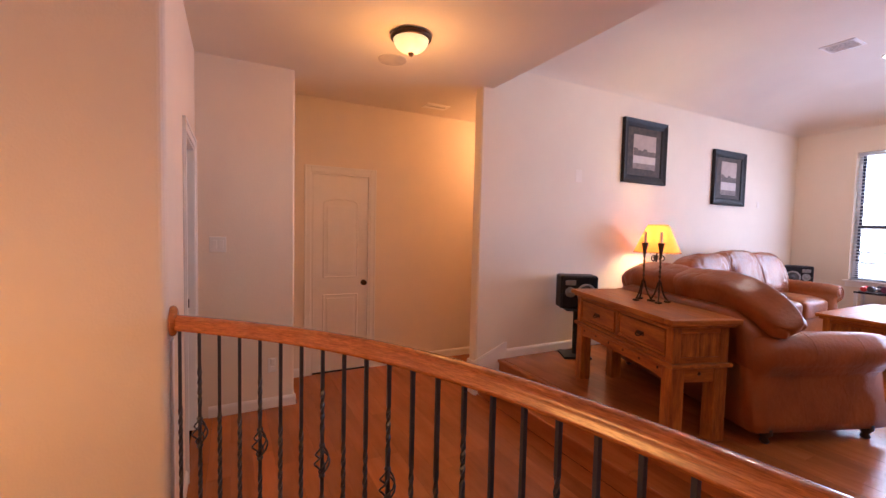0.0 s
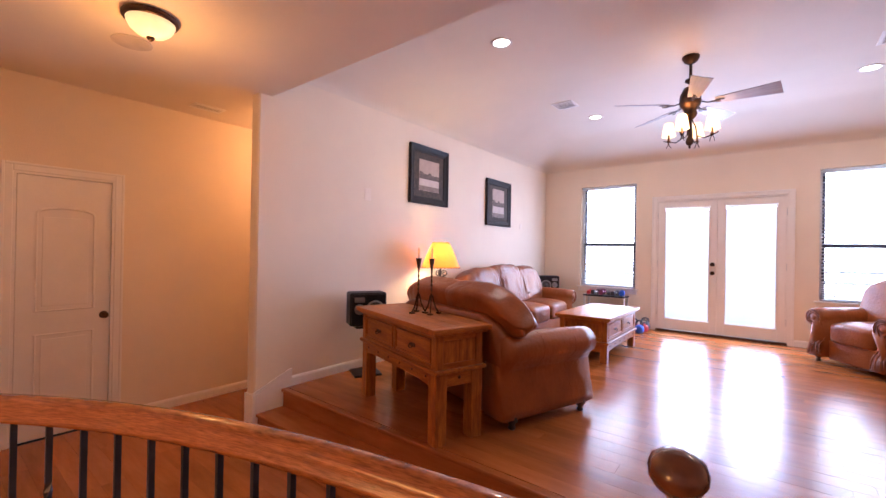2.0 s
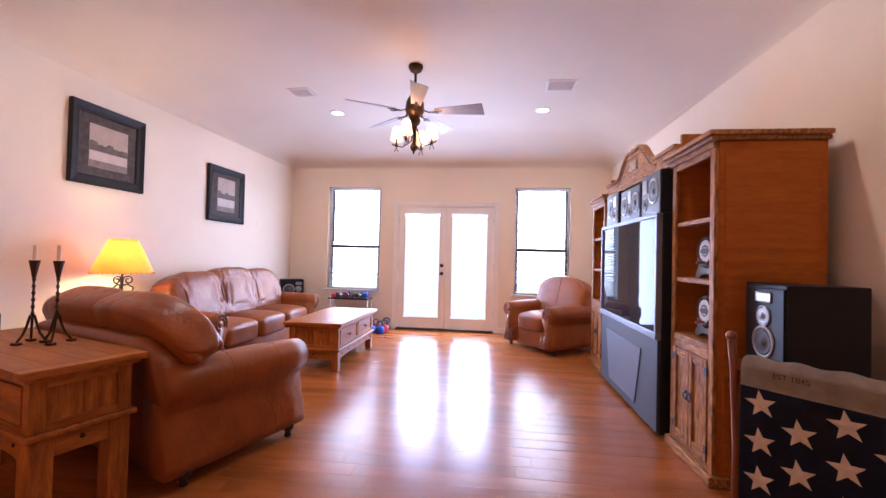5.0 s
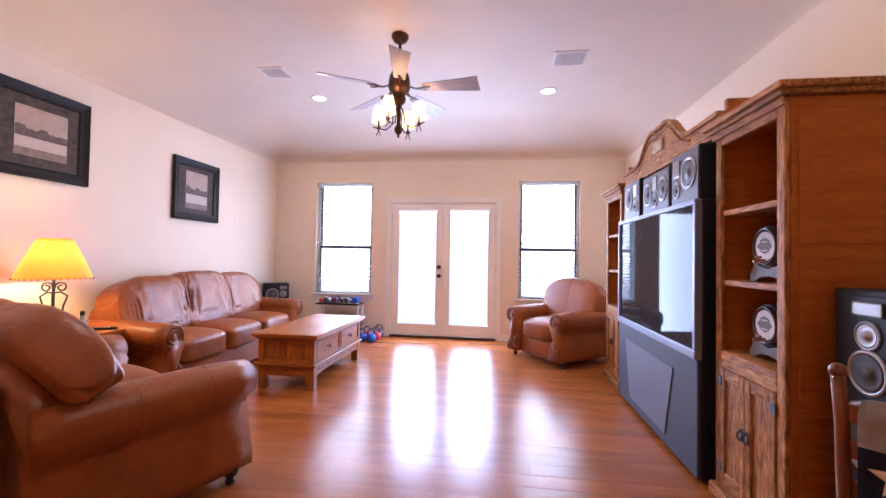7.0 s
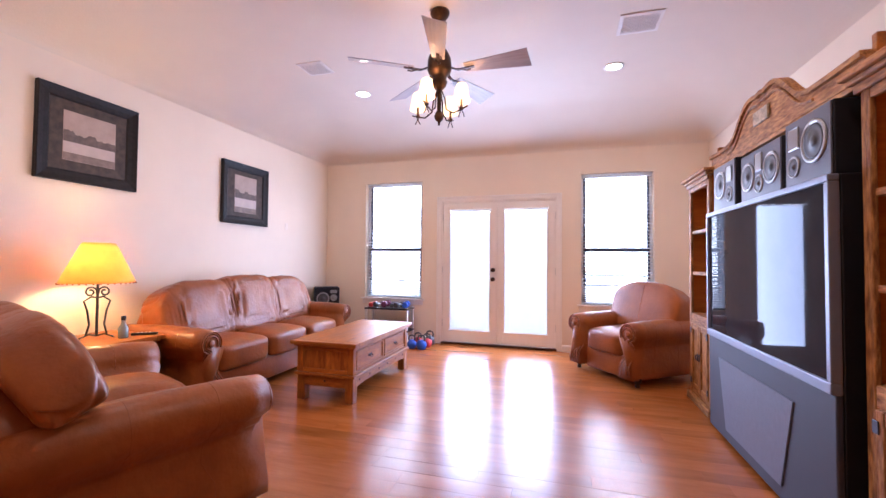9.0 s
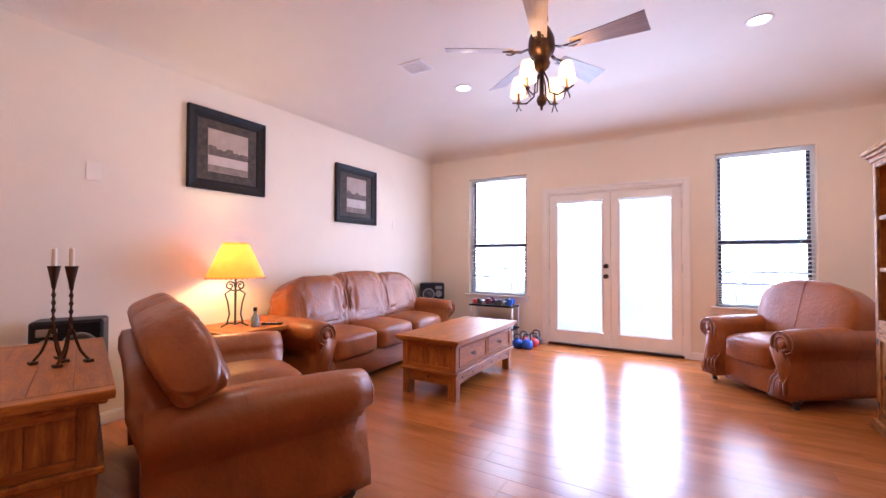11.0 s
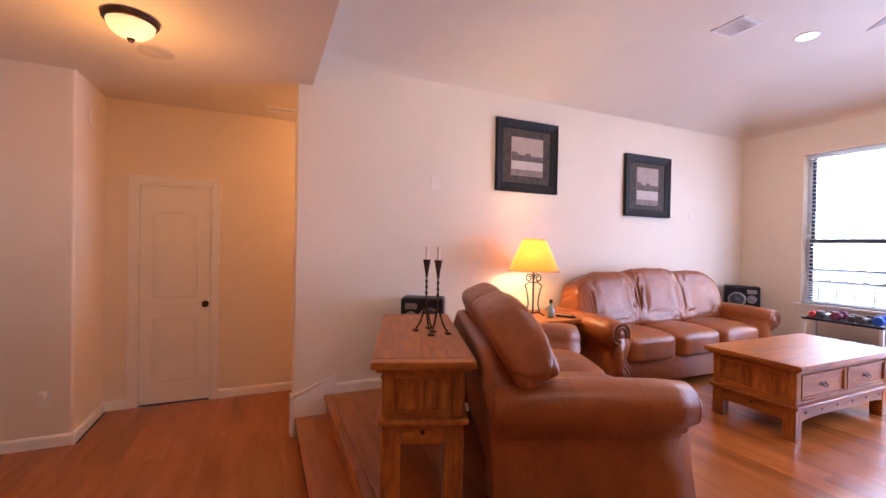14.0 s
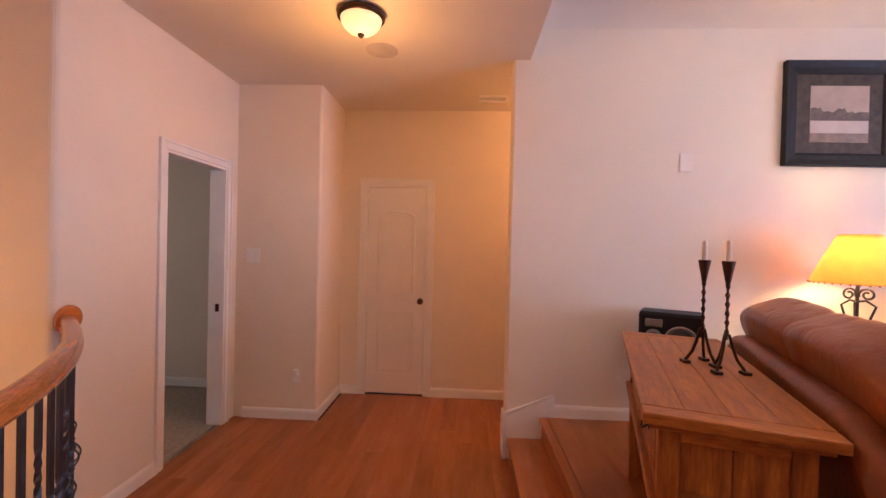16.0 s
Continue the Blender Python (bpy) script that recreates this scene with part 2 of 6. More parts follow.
# hall back wall with the closet door's opening
HD0, HD1, HDH = -6.798, -6.198, HALL + 2.03
bm = bmesh.new()
box(bm, XH - 0.12, XH, -7.03, HD0, HALL, HC)
box(bm, XH - 0.12, XH, HD1, -4.2, HALL, HC)
box(bm, XH - 0.12, XH, HD0, HD1, HDH, HC)
structure("wall_hall_back", bm, WALL, "cream wall with a closed white closet door", "wall")
structure("wall_recess_end", boxed(XH - 0.12, -0.12, -4.2, -4.08, HALL, HC), WALL, "cream wall at the end of the hall recess", "wall")
structure("wall_closet", boxed(XH - 0.6, XH - 0.5, -7.03, -4.2, HALL, HC), WALL, "plain wall behind the closet door", "wall")
# pier with rounded corner
bm = bmesh.new()
r = 0.02
vs = [(XH - 0.12, -7.03), (XH - 0.12, YS), (-0.46, YS), (-0.46, -7.03 - r)]
vs += [(-0.46 - r + r * math.cos(q), -7.03 - r + r * math.sin(q)) for q in (0.4, 0.8, 1.2, math.pi / 2)]
a = [bm.verts.new((x, y, HALL)) for x, y in vs]
b = [bm.verts.new((x, y, HC)) for x, y in vs]
for k in range(len(vs)):
    bm.faces.new((a[k], a[(k + 1) % len(vs)], b[(k + 1) % len(vs)], b[k]))
bm.faces.new(b)
bm.faces.new(a[::-1])
structure("wall_pier", bm, WALL, "cream projecting wall pier with rounded corner", "wall")
# south hall wall with the open bedroom doorway
BD0, BD1, BDH = -0.305, 0.362, HALL + 2.03
bm = bmesh.new()
box(bm, XH - 0.12, BD0, YS - 0.12, YS, HALL, HC)
vs = [(BD1, YS), (BD1, YS - 0.12), (XS, YS - 0.12)]
vs += [(XS - 0.03 + 0.03 * math.cos(q), YS - 0.03 + 0.03 * math.sin(q)) for q in (0, 0.4, 0.8, 1.2, math.pi / 2)]
a = [bm.verts.new((x, y, HALL)) for x, y in vs]
b = [bm.verts.new((x, y, HC)) for x, y in vs]
for k in range(len(vs)):
    bm.faces.new((a[k], a[(k + 1) % len(vs)], b[(k + 1) % len(vs)], b[k]))
bm.faces.new(a)
bm.faces.new(b)
box(bm, BD0, BD1, YS - 0.12, YS, BDH, HC)
structure("wall_hall_south", bm, WALL, "pale painted wall with an open doorway", "wall")
structure("wall_stair", boxed(XS - 0.12, XS, -9.12, YS - 0.12, -2.2, HC), WALL, "cream wall beside the stairs", "wall")
structure("wall_stair_lower", boxed(0.98, 1.1, YS - 0.12, -6.6, -2.2, HALL - 0.12), WALL, "cream wall below the hall floor", "wall")
structure("wall_bedroom_west", boxed(XH - 0.12, XH, -11, YS - 0.12, HALL, HC), WALL, "beige bedroom wall", "wall")
structure("wall_bedroom_south", boxed(XH, 0.98, -11, -10.88, HALL, HC), WALL, "beige bedroom wall", "wall")
structure("wall_bedroom_east", boxed(0.98, 1.1, -11, -9.12, HALL, HC), WALL, "beige bedroom wall", "wall")
structure("carpet", boxed(XH, 0.98, -10.88, YS - 0.06, HALL - 0.1, HALL - 0.004), CARPET, "beige cut-pile bedroom carpet", "carpet")

# ceilings
bm = bmesh.new()
box(bm, XH - 0.7, XE + 0.12, -11.1, YB, HC, HC + 0.12)
box(bm, XH - 0.7, -0.12, YB, -4.0, HC, HC + 0.12)
structure("ceiling_hall", bm, CEIL, "flat cream hall ceiling", "ceiling")
structure("bulkhead", boxed(0, XE, YB - 0.10, YB, HC + 0.12, FC + 0.1), CEIL, "cream drop between hall and living ceilings", "ceiling")
# living ceiling: flat field with coves on three sides
cove = [(0.0, WT - 0.14), (0.006, WT - 0.112), (0.020, WT - 0.084), (0.042, WT - 0.058), (0.075, WT - 0.032), (0.12, WT - 0.006), (0.18, WT + 0.022), (0.30, WT + 0.076),
        (0.56, WT + 0.182), (0.63, WT + 0.209), (0.69, WT + 0.229), (0.75, WT + 0.242), (0.82, WT + 0.249), (0.90, FC), (1.05, FC)]
bm = bmesh.new()
rings = []
for d, z in cove:
    rings.append([bm.verts.new(p) for p in ((d, YB, z), (d, -d, z), (XE - d, -d, z), (XE - d, YB, z))])
for a, b in zip(rings, rings[1:]):
    for k in range(3):
        bm.faces.new((a[k], a[k + 1], b[k + 1], b[k]))
bm.faces.new(rings[-1])
top = [bm.verts.new((x, y, FC + 0.12)) for x, y in ((0, YB), (0, 0), (XE, 0), (XE, YB))]
bm.faces.new(top)
ceiling = structure("ceiling_living", bm, CEIL, "cream sloped-edge plaster ceiling", "ceiling", smooth=True)

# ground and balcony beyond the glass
# added self-lit sheet; its glow whitens the view through the glass
BACKDROP_GLOW = glowing("backdrop_glow", (0.88, 0.93, 1.0), 0.9)
structure("backdrop", boxed(-150, 150, 70, 70.5, -3.2, 60), BACKDROP_GLOW, "added glowing backdrop that whitens the view outside", "backdrop")
structure("ground", boxed(-300, 300, 0.16, 500, -3.3, -3.2), material("pale_ground", (0.50, 0.50, 0.45), 0.9, vary=0.3, scale=0.3),
          "pale ground beyond the balcony", "ground")

# ---------------------------------------------------------------- floors
BW = 0.125
living = structure("floor_living", boxed(0, XE, -5.28, 0.0, -0.15, -0.006), JOINT, "reddish-brown hardwood living room floor", "floor")


def rail_x(y):
    """The edge of the stairwell under the curved rail."""
    for (xa, ya), (xb, yb) in zip(RAIL, RAIL[1:]):
        if ya <= y <= yb:
            return xa + (xb - xa) * (y - ya) / max(1e-6, yb - ya)
    return RAIL[-1][0]


bez = [Vector((0.995, -7.73)), Vector((1.387, -7.28)), Vector((1.865, -6.69)), Vector((3.235, -6.60))]
RAIL = []
for i in range(33):
    s = 0.955 * i / 32
    p = bez[0] * (1 - s) ** 3 + bez[1] * 3 * s * (1 - s) ** 2 + bez[2] * 3 * s * s * (1 - s) + bez[3] * s ** 3
    RAIL.append((p.x, p.y))
WELL = 3.02


def hall_spans(y):
    if y > -6.44:
        return [(XH, XE)]
    if y > YS:
        left = XH if y > -7.03 else -0.46
        return [(left, rail_x(y) + 0.03), (WELL, XE)]
    return [(WELL, XE)]


hb = bmesh.new()
y = -9.0
while y < -5.53:
    for xa, xb in hall_spans(y + BW / 2):
        box(hb, xa, xb, y, min(y + BW, -5.515), HALL - 0.12, HALL - 0.006)
    y += BW
box(hb, 0.0, XE, -5.55, -5.50, HALL - 0.12, HALL - 0.006)
box(hb, XH, -0.12, -5.515, -4.2, HALL - 0.12, HALL - 0.006)
hall = structure("floor_hall", hb, JOINT, "reddish-brown hardwood hall floor", "floor")

# two steps up to the living room
for k, (ya, z) in enumerate(((-5.515, HALL / 2), (-5.30, 0.0))):
    st = structure("step_%d" % (k + 1), boxed(0, XE, ya + 0.018, -5.28 if k == 0 else -5.245, HALL if k == 0 else HALL / 2, z - 0.028), FLOOR,
                   "reddish-brown hardwood step", "step")
    x = 0.0
    rng = random.Random(k)
    while x < XE - 0.01:
        ln = min(rng.choice((1.2, 1.6, 1.9)), XE - x)
        part("tread_board", boxed(x + 0.001, x + ln - 0.001, ya, -5.262 if k == 0 else -5.246, z - 0.028, z, 0.008), FLOOR, st)
        x += ln

# stairs going down inside the curved rail
sb = bmesh.new()
for k in range(7):
    xk = WELL - 0.27 * k
    box(sb, xk - 0.29, xk, -9.0, -6.52, HALL - 0.2 * (k + 1) - 0.6, HALL - 0.185 * (k + 1))
structure("stairs", sb, FLOOR, "hardwood stairs going down", "stairs")
structure("stairwell_wall", boxed(1.1, WELL, -6.52, -6.44, -2.2, HALL - 0.12), WALL, "cream wall under the hall edge", "wall")

# ---------------------------------------------------------------- trim
def baseboard(name, x0, y0, x1, y1, z, nx, ny, h=0.085):
    """A profiled board along a wall; nx, ny point into the room."""
    bm = bmesh.new()
    sec = [(0, 0), (0.014, 0), (0.014, h - 0.02), (0.010, h - 0.008), (0.005, h), (0, h)]
    rings = []
    for x, y in ((x0, y0), (x1, y1)):
        rings.append([bm.verts.new((x + nx * d, y + ny * d, z + k)) for d, k in sec])
    n = len(sec)
    for j in range(n):
        bm.faces.new((rings[0][j], rings[0][(j + 1) % n], rings[1][(j + 1) % n], rings[1][j]))
    bm.faces.new(rings[0][::-1])
    bm.faces.new(rings[1])
    return structure(name, bm, TRIM, "white painted baseboard", "baseboard")


baseboard("baseboard", 0, -5.199, 0, 0, 0, 1, 0)
baseboard("baseboard", 0.014, 0, 1.807, 0, 0, 0, -1)
baseboard("baseboard", 3.545, 0, XE - 0.014, 0, 0, 0, -1)
baseboard("baseboard", XE, -5.24, XE, 0, 0, -1, 0)
baseboard("baseboard", XH, -7.03, XH, HD0 - 0.062, HALL, 1, 0)
baseboard("baseboard", XH, HD1 + 0.062, XH, -4.2, HALL, 1, 0)
baseboard("baseboard", XH + 0.014, -7.03, -0.46, -7.03, HALL, 0, 1)
baseboard("baseboard", -0.46, YS + 0.075, -0.46, -7.016, HALL, 1, 0)
baseboard("baseboard", BD1 + 0.062, YS, XS - 0.03, YS, HALL, 0, 1)
baseboard("baseboard", XH, -10.8, XH, YS - 0.12, HALL, 1, 0)
baseboard("baseboard", XE, -9.0, XE, -5.52, HALL, -1, 0)
# stair skirt on the west wall, wrapping its end
bm = bmesh.new()
prism(bm, [(-5.52, HALL / 2), (-5.20, HALL / 2), (-5.20, 0.135), (-5.225, 0.135), (-5.52, 0.005)], 0.001, 0.014,
      Matrix(((0, 1, 0, 0), (1, 0, 0, 0), (0, 0, 1, 0), (0, 0, 0, 1))))
sk = structure("stair_skirt", bm, TRIM, "white painted stair skirt board on the wall end", "trim")
part("end_board", boxed(-0.122, 0.014, -5.549, -5.521, HALL, 0.005, 0.003), TRIM, sk)
bm = bmesh.new()
sweep(bm, [(0.009, -5.55, 0.012), (0.009, -5.225, 0.145), (0.009, -5.198, 0.145)], [(-0.009, -0.006), (0.009, -0.006), (0.009, 0.006), (-0.009, 0.006)])
part("cap_moulding", bm, TRIM, sk)


def casing(name, m, w, h, label, depth=0.012):
    """Moulded frame about an opening w wide and h high; local x along the wall, -y into the room."""
    root = tagged(thing(name, m, label, "door frame"), kind="structure")
    for nm, (x0, x1, z0, z1) in (("side_casing", (-w / 2 - 0.062, -w / 2, 0, h + 0.062)), ("side_casing", (w / 2, w / 2 + 0.062, 0, h + 0.062)),
                                 ("head_casing", (-w / 2 + 0.0005, w / 2 - 0.0005, h, h + 0.062))):
        bm = bmesh.new()
        box(bm, x0, x1, -depth, 0, z0, z1, 0.004)
        if nm == "side_casing":
            e = x0 if x0 < 0 else x1 - 0.018
            box(bm, e, e + 0.018, -depth - 0.007, -depth + 0.001, z0, z1, 0.003)
        else:
            box(bm, x0 - 0.044, x1 + 0.044, -depth - 0.0068, -depth + 0.001, z1 - 0.018, z1 - 0.0005, 0.003)
        part(nm, bm, TRIM, root)
    for x0, x1 in ((-w / 2, -w / 2 + 0.018), (w / 2 - 0.018, w / 2)):
        part("jamb", boxed(x0, x1, -0.004, 0.122, 0, h), TRIM, root)
    part("jamb", boxed(-w / 2 + 0.018, w / 2 - 0.018, -0.004, 0.122, h - 0.018, h), TRIM, root)
    return root


def knob(parent, x, y, z, mat, r=0.026):
    bm = bmesh.new()
    m = Matrix.Translation((x, y, z)) @ pose(0, 0, 0, 90)
    lathe(bm, [(r * 1.15, 0), (r * 1.15, 0.006), (r * 0.45, 0.01), (r * 0.45, 0.028), (r * 0.85, 0.034), (r, 0.045), (r * 0.85, 0.057), (r * 0.3, 0.062)], m, 20)
    return part("door_knob", bm, mat, parent, "round door knob", smooth=True)


def panel_door(parent, w, h):
    """Two-panel moulded slab with an arched upper panel; local x along the wall, front at -y."""
    bm = bmesh.new()
    box(bm, -w / 2, w / 2, 0, 0.035, 0.012, h, 0.002)
    slab = part("door_leaf", bm, TRIM, parent, "white moulded two-panel door leaf")
    m = w / 2 - 0.105

    def ring(outline):
        b2 = bmesh.new()
        pts = [(x, -0.001, z) for x, z in outline]
        sweep(b2, pts, [(-0.012, 0.0), (-0.004, 0.007), (0.004, 0.002), (0.012, 0.0)], up=(0, -1, 0), close=True)
        return b2
    low = [(-m, 0.23), (m, 0.23), (m, 0.80), (-m, 0.80)]
    arch = [(-m, 0.98), (m, 0.98), (m, 1.72)] + [(m * math.cos(q), 1.72 + 0.055 * math.sin(q) ** 0.8) for q in [math.pi * k / 12 for k in range(1, 12)]] + [(-m, 1.72)]
    part("lower_panel_moulding", ring(low), TRIM, slab)
    part("upper_panel_moulding", ring(arch), TRIM, slab)
    part("lower_panel", boxed(-m + 0.035, m - 0.035, -0.005, 0.001, 0.265, 0.765, 0.004), TRIM, slab)
    part("upper_panel", boxed(-m + 0.035, m - 0.035, -0.005, 0.001, 1.015, 1.70, 0.004), TRIM, slab)
    return slab


# closet door: local -y must face +x
c = casing("door_1", pose(XH, (HD0 + HD1) / 2, HALL, 0, 0, 90), HD1 - HD0, 2.03, "closed white two-panel closet door with white casing")
leaf = panel_door(c, HD1 - HD0 - 0.044, 2.008)
leaf.location = (0, 0.012, 0)
knob(leaf, HD1 - HD0 - 0.36, 0, 0.915, BRONZE)
for z in (0.25, 1.78):
    bm = bmesh.new()
    rod(bm, (-0.287, -0.008, z - 0.045), (-0.287, -0.008, z + 0.045), 0.007)
    part("hinge", bm, TRIM, leaf)
c2 = casing("door_2", pose((BD0 + BD1) / 2, YS, HALL, 0, 0, 180), BD1 - BD0, 2.03, "open bedroom doorway with white casing")
bm = bmesh.new()
box(bm, 0.304, 0.309, 0.03, 0.06, 0.90, 0.96, 0.001)
part("strike_plate", bm, BRONZE, c2, "dark strike plate")

# ---------------------------------------------------------------- windows and glass doors
BLIND = material("white_blind_slat", (0.86, 0.86, 0.88), 0.5, vary=0.02)
bn = BLIND.node_tree
tr = bn.nodes.new("ShaderNodeBsdfTranslucent")
tr.inputs[0].default_value = (0.85, 0.87, 0.9, 1)
ms = bn.nodes.new("ShaderNodeMixShader")
ms.inputs[0].default_value = 0.65
bn.links.new(bn.nodes["Principled BSDF"].outputs[0], ms.inputs[1])
bn.links.new(tr.outputs[0], ms.inputs[2])
bn.links.new(ms.outputs[0], bn.nodes["Material Output"].inputs[0])
SASH = material("dark_bronze_sash", (0.05, 0.055, 0.10), 0.4, vary=0.1)


def window(name, x0, x1):
    cx, w, h = (x0 + x1) / 2, x1 - x0, WZ1 - WZ0
    root = tagged(thing(name, pose(cx, 0, WZ0), "tall window with dark sashes and white blind", "window"), kind="structure")
    for nm, b4 in (("window_frame", (-w / 2, -w / 2 + 0.03, 0, h)), ("window_frame", (w / 2 - 0.03, w / 2, 0, h)),
                   ("window_frame", (-w / 2 + 0.03, w / 2 - 0.03, 0, 0.03)), ("window_frame", (-w / 2 + 0.03, w / 2 - 0.03, h - 0.03, h))):
        part(nm, boxed(b4[0], b4[1], 0.10, 0.155, b4[2], b4[3], 0.003), TRIM, root)
    mid = 1.345 - WZ0
    for z0, z1, yy in ((0.03, mid - 0.02, 0.105), (mid + 0.02, h - 0.03, 0.128)):
        pane = part("pane", boxed(-w / 2 + 0.03, w / 2 - 0.03, yy + 0.006, yy + 0.010, z0, z1), GLASS, root)
        pane.visible_shadow = False
    for z0, z1, yy in ((0.03, mid - 0.02, 0.095), (mid + 0.02, h - 0.03, 0.12)):
        for s in (-1, 1):
            part("sash_stile", boxed(s * (w / 2 - 0.0305), s * (w / 2 - 0.062), yy, yy + 0.03, z0, z1, 0.003), SASH, root)
    part("meeting_rail", boxed(-w / 2 + 0.03, w / 2 - 0.03, 0.095, 0.145, mid - 0.02, mid + 0.02, 0.004), SASH, root)
    sill = part("window_sill", boxed(-w / 2 - 0.05, w / 2 + 0.05, -0.045, 0.10, -0.022, 0.0, 0.005), TRIM, root)
    part("apron", boxed(-w / 2 - 0.03, w / 2 + 0.03, -0.012, -0.001, -0.09, -0.0225, 0.003), TRIM, sill)
    blind = part("blind", boxed(-w / 2 + 0.012, w / 2 - 0.012, 0.035, 0.085, h - 0.05, h - 0.004, 0.004), BLIND, root, "white slatted blind")
    sm = bmesh.new()
    n = 7
    for k in range(n):
        a = (k / (n - 1) - 0.5)
        sm.verts.new((-w / 2 + 0.006, a * 0.05, -a * 0.007 - a * a * 0.012))
        sm.verts.new((w / 2 - 0.006, a * 0.05, -a * 0.007 - a * a * 0.012))
    sm.verts.ensure_lookup_table()
    for k in range(n - 1):
        sm.faces.new((sm.verts[2 * k], sm.verts[2 * k + 1], sm.verts[2 * k + 3], sm.verts[2 * k + 2]))
    bmesh.ops.solidify(sm, geom=sm.faces[:], thickness=0.0028)
    me = mesh_from(sm, "slat", BLIND)
    z = h - 0.075
    while z > 0.03:
        s = new("slat", me)
        s.location, s.rotation_euler = (0, 0.067, z), (radians(24), 0, 0)
        s.parent = blind
        z -= 0.045 if z > 0.25 else 0.028
    for x in (-w / 2 + 0.12, w / 2 - 0.12):
        bm = bmesh.new()
        for yy in (0.033, 0.087):
            rod(bm, (x, yy, 0.02), (x, yy, h - 0.05), 0.0012, n=5)
        part("ladder_cord", bm, BLIND, blind)
    part("bottom_rail", boxed(-w / 2 + 0.014, w / 2 - 0.014, 0.038, 0.083, 0.008, 0.024, 0.004), BLIND, blind)
    return root


window("window_1", *W1)
window("window_2", *W2)

# double glass doors
dw = D1 - D0
gd = tagged(thing("door_3", pose((D0 + D1) / 2, 0, 0), "closed white double glass doors with blinds", "door"), kind="structure")
for x0, x1 in ((-dw / 2 - 0.068, -dw / 2), (dw / 2, dw / 2 + 0.068)):
    bm = bmesh.new()
    box(bm, x0, x1, -0.016, 0, 0, DH + 0.068, 0.004)
    e = x0 if x0 < 0 else x1 - 0.02
    box(bm, e, e + 0.02, -0.024, -0.015, 0, DH + 0.0675, 0.003)
    part("side_casing", bm, TRIM, gd)
bm = bmesh.new()
box(bm, -dw / 2 + 0.0005, dw / 2 - 0.0005, -0.016, 0, DH, DH + 0.068, 0.004)
box(bm, -dw / 2 - 0.045, dw / 2 + 0.045, -0.0235, -0.015, DH + 0.048, DH + 0.067, 0.003)
part("head_casing", bm, TRIM, gd)
part("threshold", boxed(-dw / 2, dw / 2, -0.02, 0.15, 0.001, 0.03, 0.006), BRONZE, gd, "dark bronze threshold")
for x0, x1 in ((-dw / 2, -dw / 2 + 0.02), (dw / 2 - 0.02, dw / 2)):
    part("jamb", boxed(x0, x1, -0.003, 0.16, 0.031, DH), TRIM, gd)
part("jamb", boxed(-dw / 2 + 0.02, dw / 2 - 0.02, -0.003, 0.16, DH - 0.018, DH), TRIM, gd)
for x0, x1 in ((-dw / 2 + 0.0205, -dw / 2 + 0.034), (-0.02, 0.02), (dw / 2 - 0.034, dw / 2 - 0.0205)):
    part("door_stop", boxed(x0, x1, 0.0555, 0.075, 0.031, DH - 0.0185), TRIM, gd)
lw = dw / 2 - 0.024
slatmesh = None
for side in (-1, 1):
    cx = side * (lw / 2 + 0.002)
    lf = part("door_leaf", boxed(cx - lw / 2, cx - lw / 2 + 0.085, 0.012, 0.055, 0.034, DH - 0.021, 0.003), TRIM, gd)
    part("stile", boxed(cx + lw / 2 - 0.085, cx + lw / 2, 0.012, 0.055, 0.034, DH - 0.021, 0.003), TRIM, lf)
    part("rail", boxed(cx - lw / 2 + 0.085, cx + lw / 2 - 0.085, 0.013, 0.054, 0.034, 0.20, 0.003), TRIM, lf)
    part("rail", boxed(cx - lw / 2 + 0.085, cx + lw / 2 - 0.085, 0.013, 0.054, DH - 0.12, DH - 0.021, 0.003), TRIM, lf)
    g0, g1, z0, z1 = cx - lw / 2 + 0.085, cx + lw / 2 - 0.085, 0.20, DH - 0.12
    fb = bmesh.new()
    sweep(fb, [(g0 + 0.01, 0.008, z0 + 0.01), (g1 - 0.01, 0.008, z0 + 0.01), (g1 - 0.01, 0.008, z1 - 0.01), (g0 + 0.01, 0.008, z1 - 0.01)],
          [(-0.012, -0.006), (0.012, -0.006), (0.008, 0.006), (-0.008, 0.006)], up=(0, -1, 0), close=True)
    part("glazing_bead", fb, TRIM, lf)
    pane = part("pane", boxed(g0, g1, 0.040, 0.044, z0, z1), GLASS, lf)
    pane.visible_shadow = False
    bl = part("blind", boxed(g0 + 0.01, g1 - 0.01, 0.016, 0.036, z1 - 0.03, z1 - 0.004, 0.003), BLIND, lf, "white mini blind")
    if slatmesh is None:
        slatmesh = mesh_from(boxed(-(g1 - g0) / 2 + 0.012, (g1 - g0) / 2 - 0.012, -0.0175, 0.0175, -0.0006, 0.0006), "slat", BLIND)
    z = z0 + 0.03
    while z < z1 - 0.04:
        s = new("slat", slatmesh)
        s.location, s.rotation_euler = ((g0 + g1) / 2, 0.027, z), (radians(62), 0, 0)
        s.parent = bl
        z += 0.029
    part("bottom_rail", boxed(g0 + 0.012, g1 - 0.012, 0.017, 0.036, z0 + 0.004, z0 + 0.018, 0.003), BLIND, bl)
    for z in (0.3, 1.05, 1.8):
        bm = bmesh.new()
        xx = cx + side * (lw / 2 + 0.008)
        rod(bm, (xx, 0.004, z - 0.05), (xx, 0.004, z + 0.05), 0.008)
        part("hinge", bm, STEEL, lf)
hw = bmesh.new()
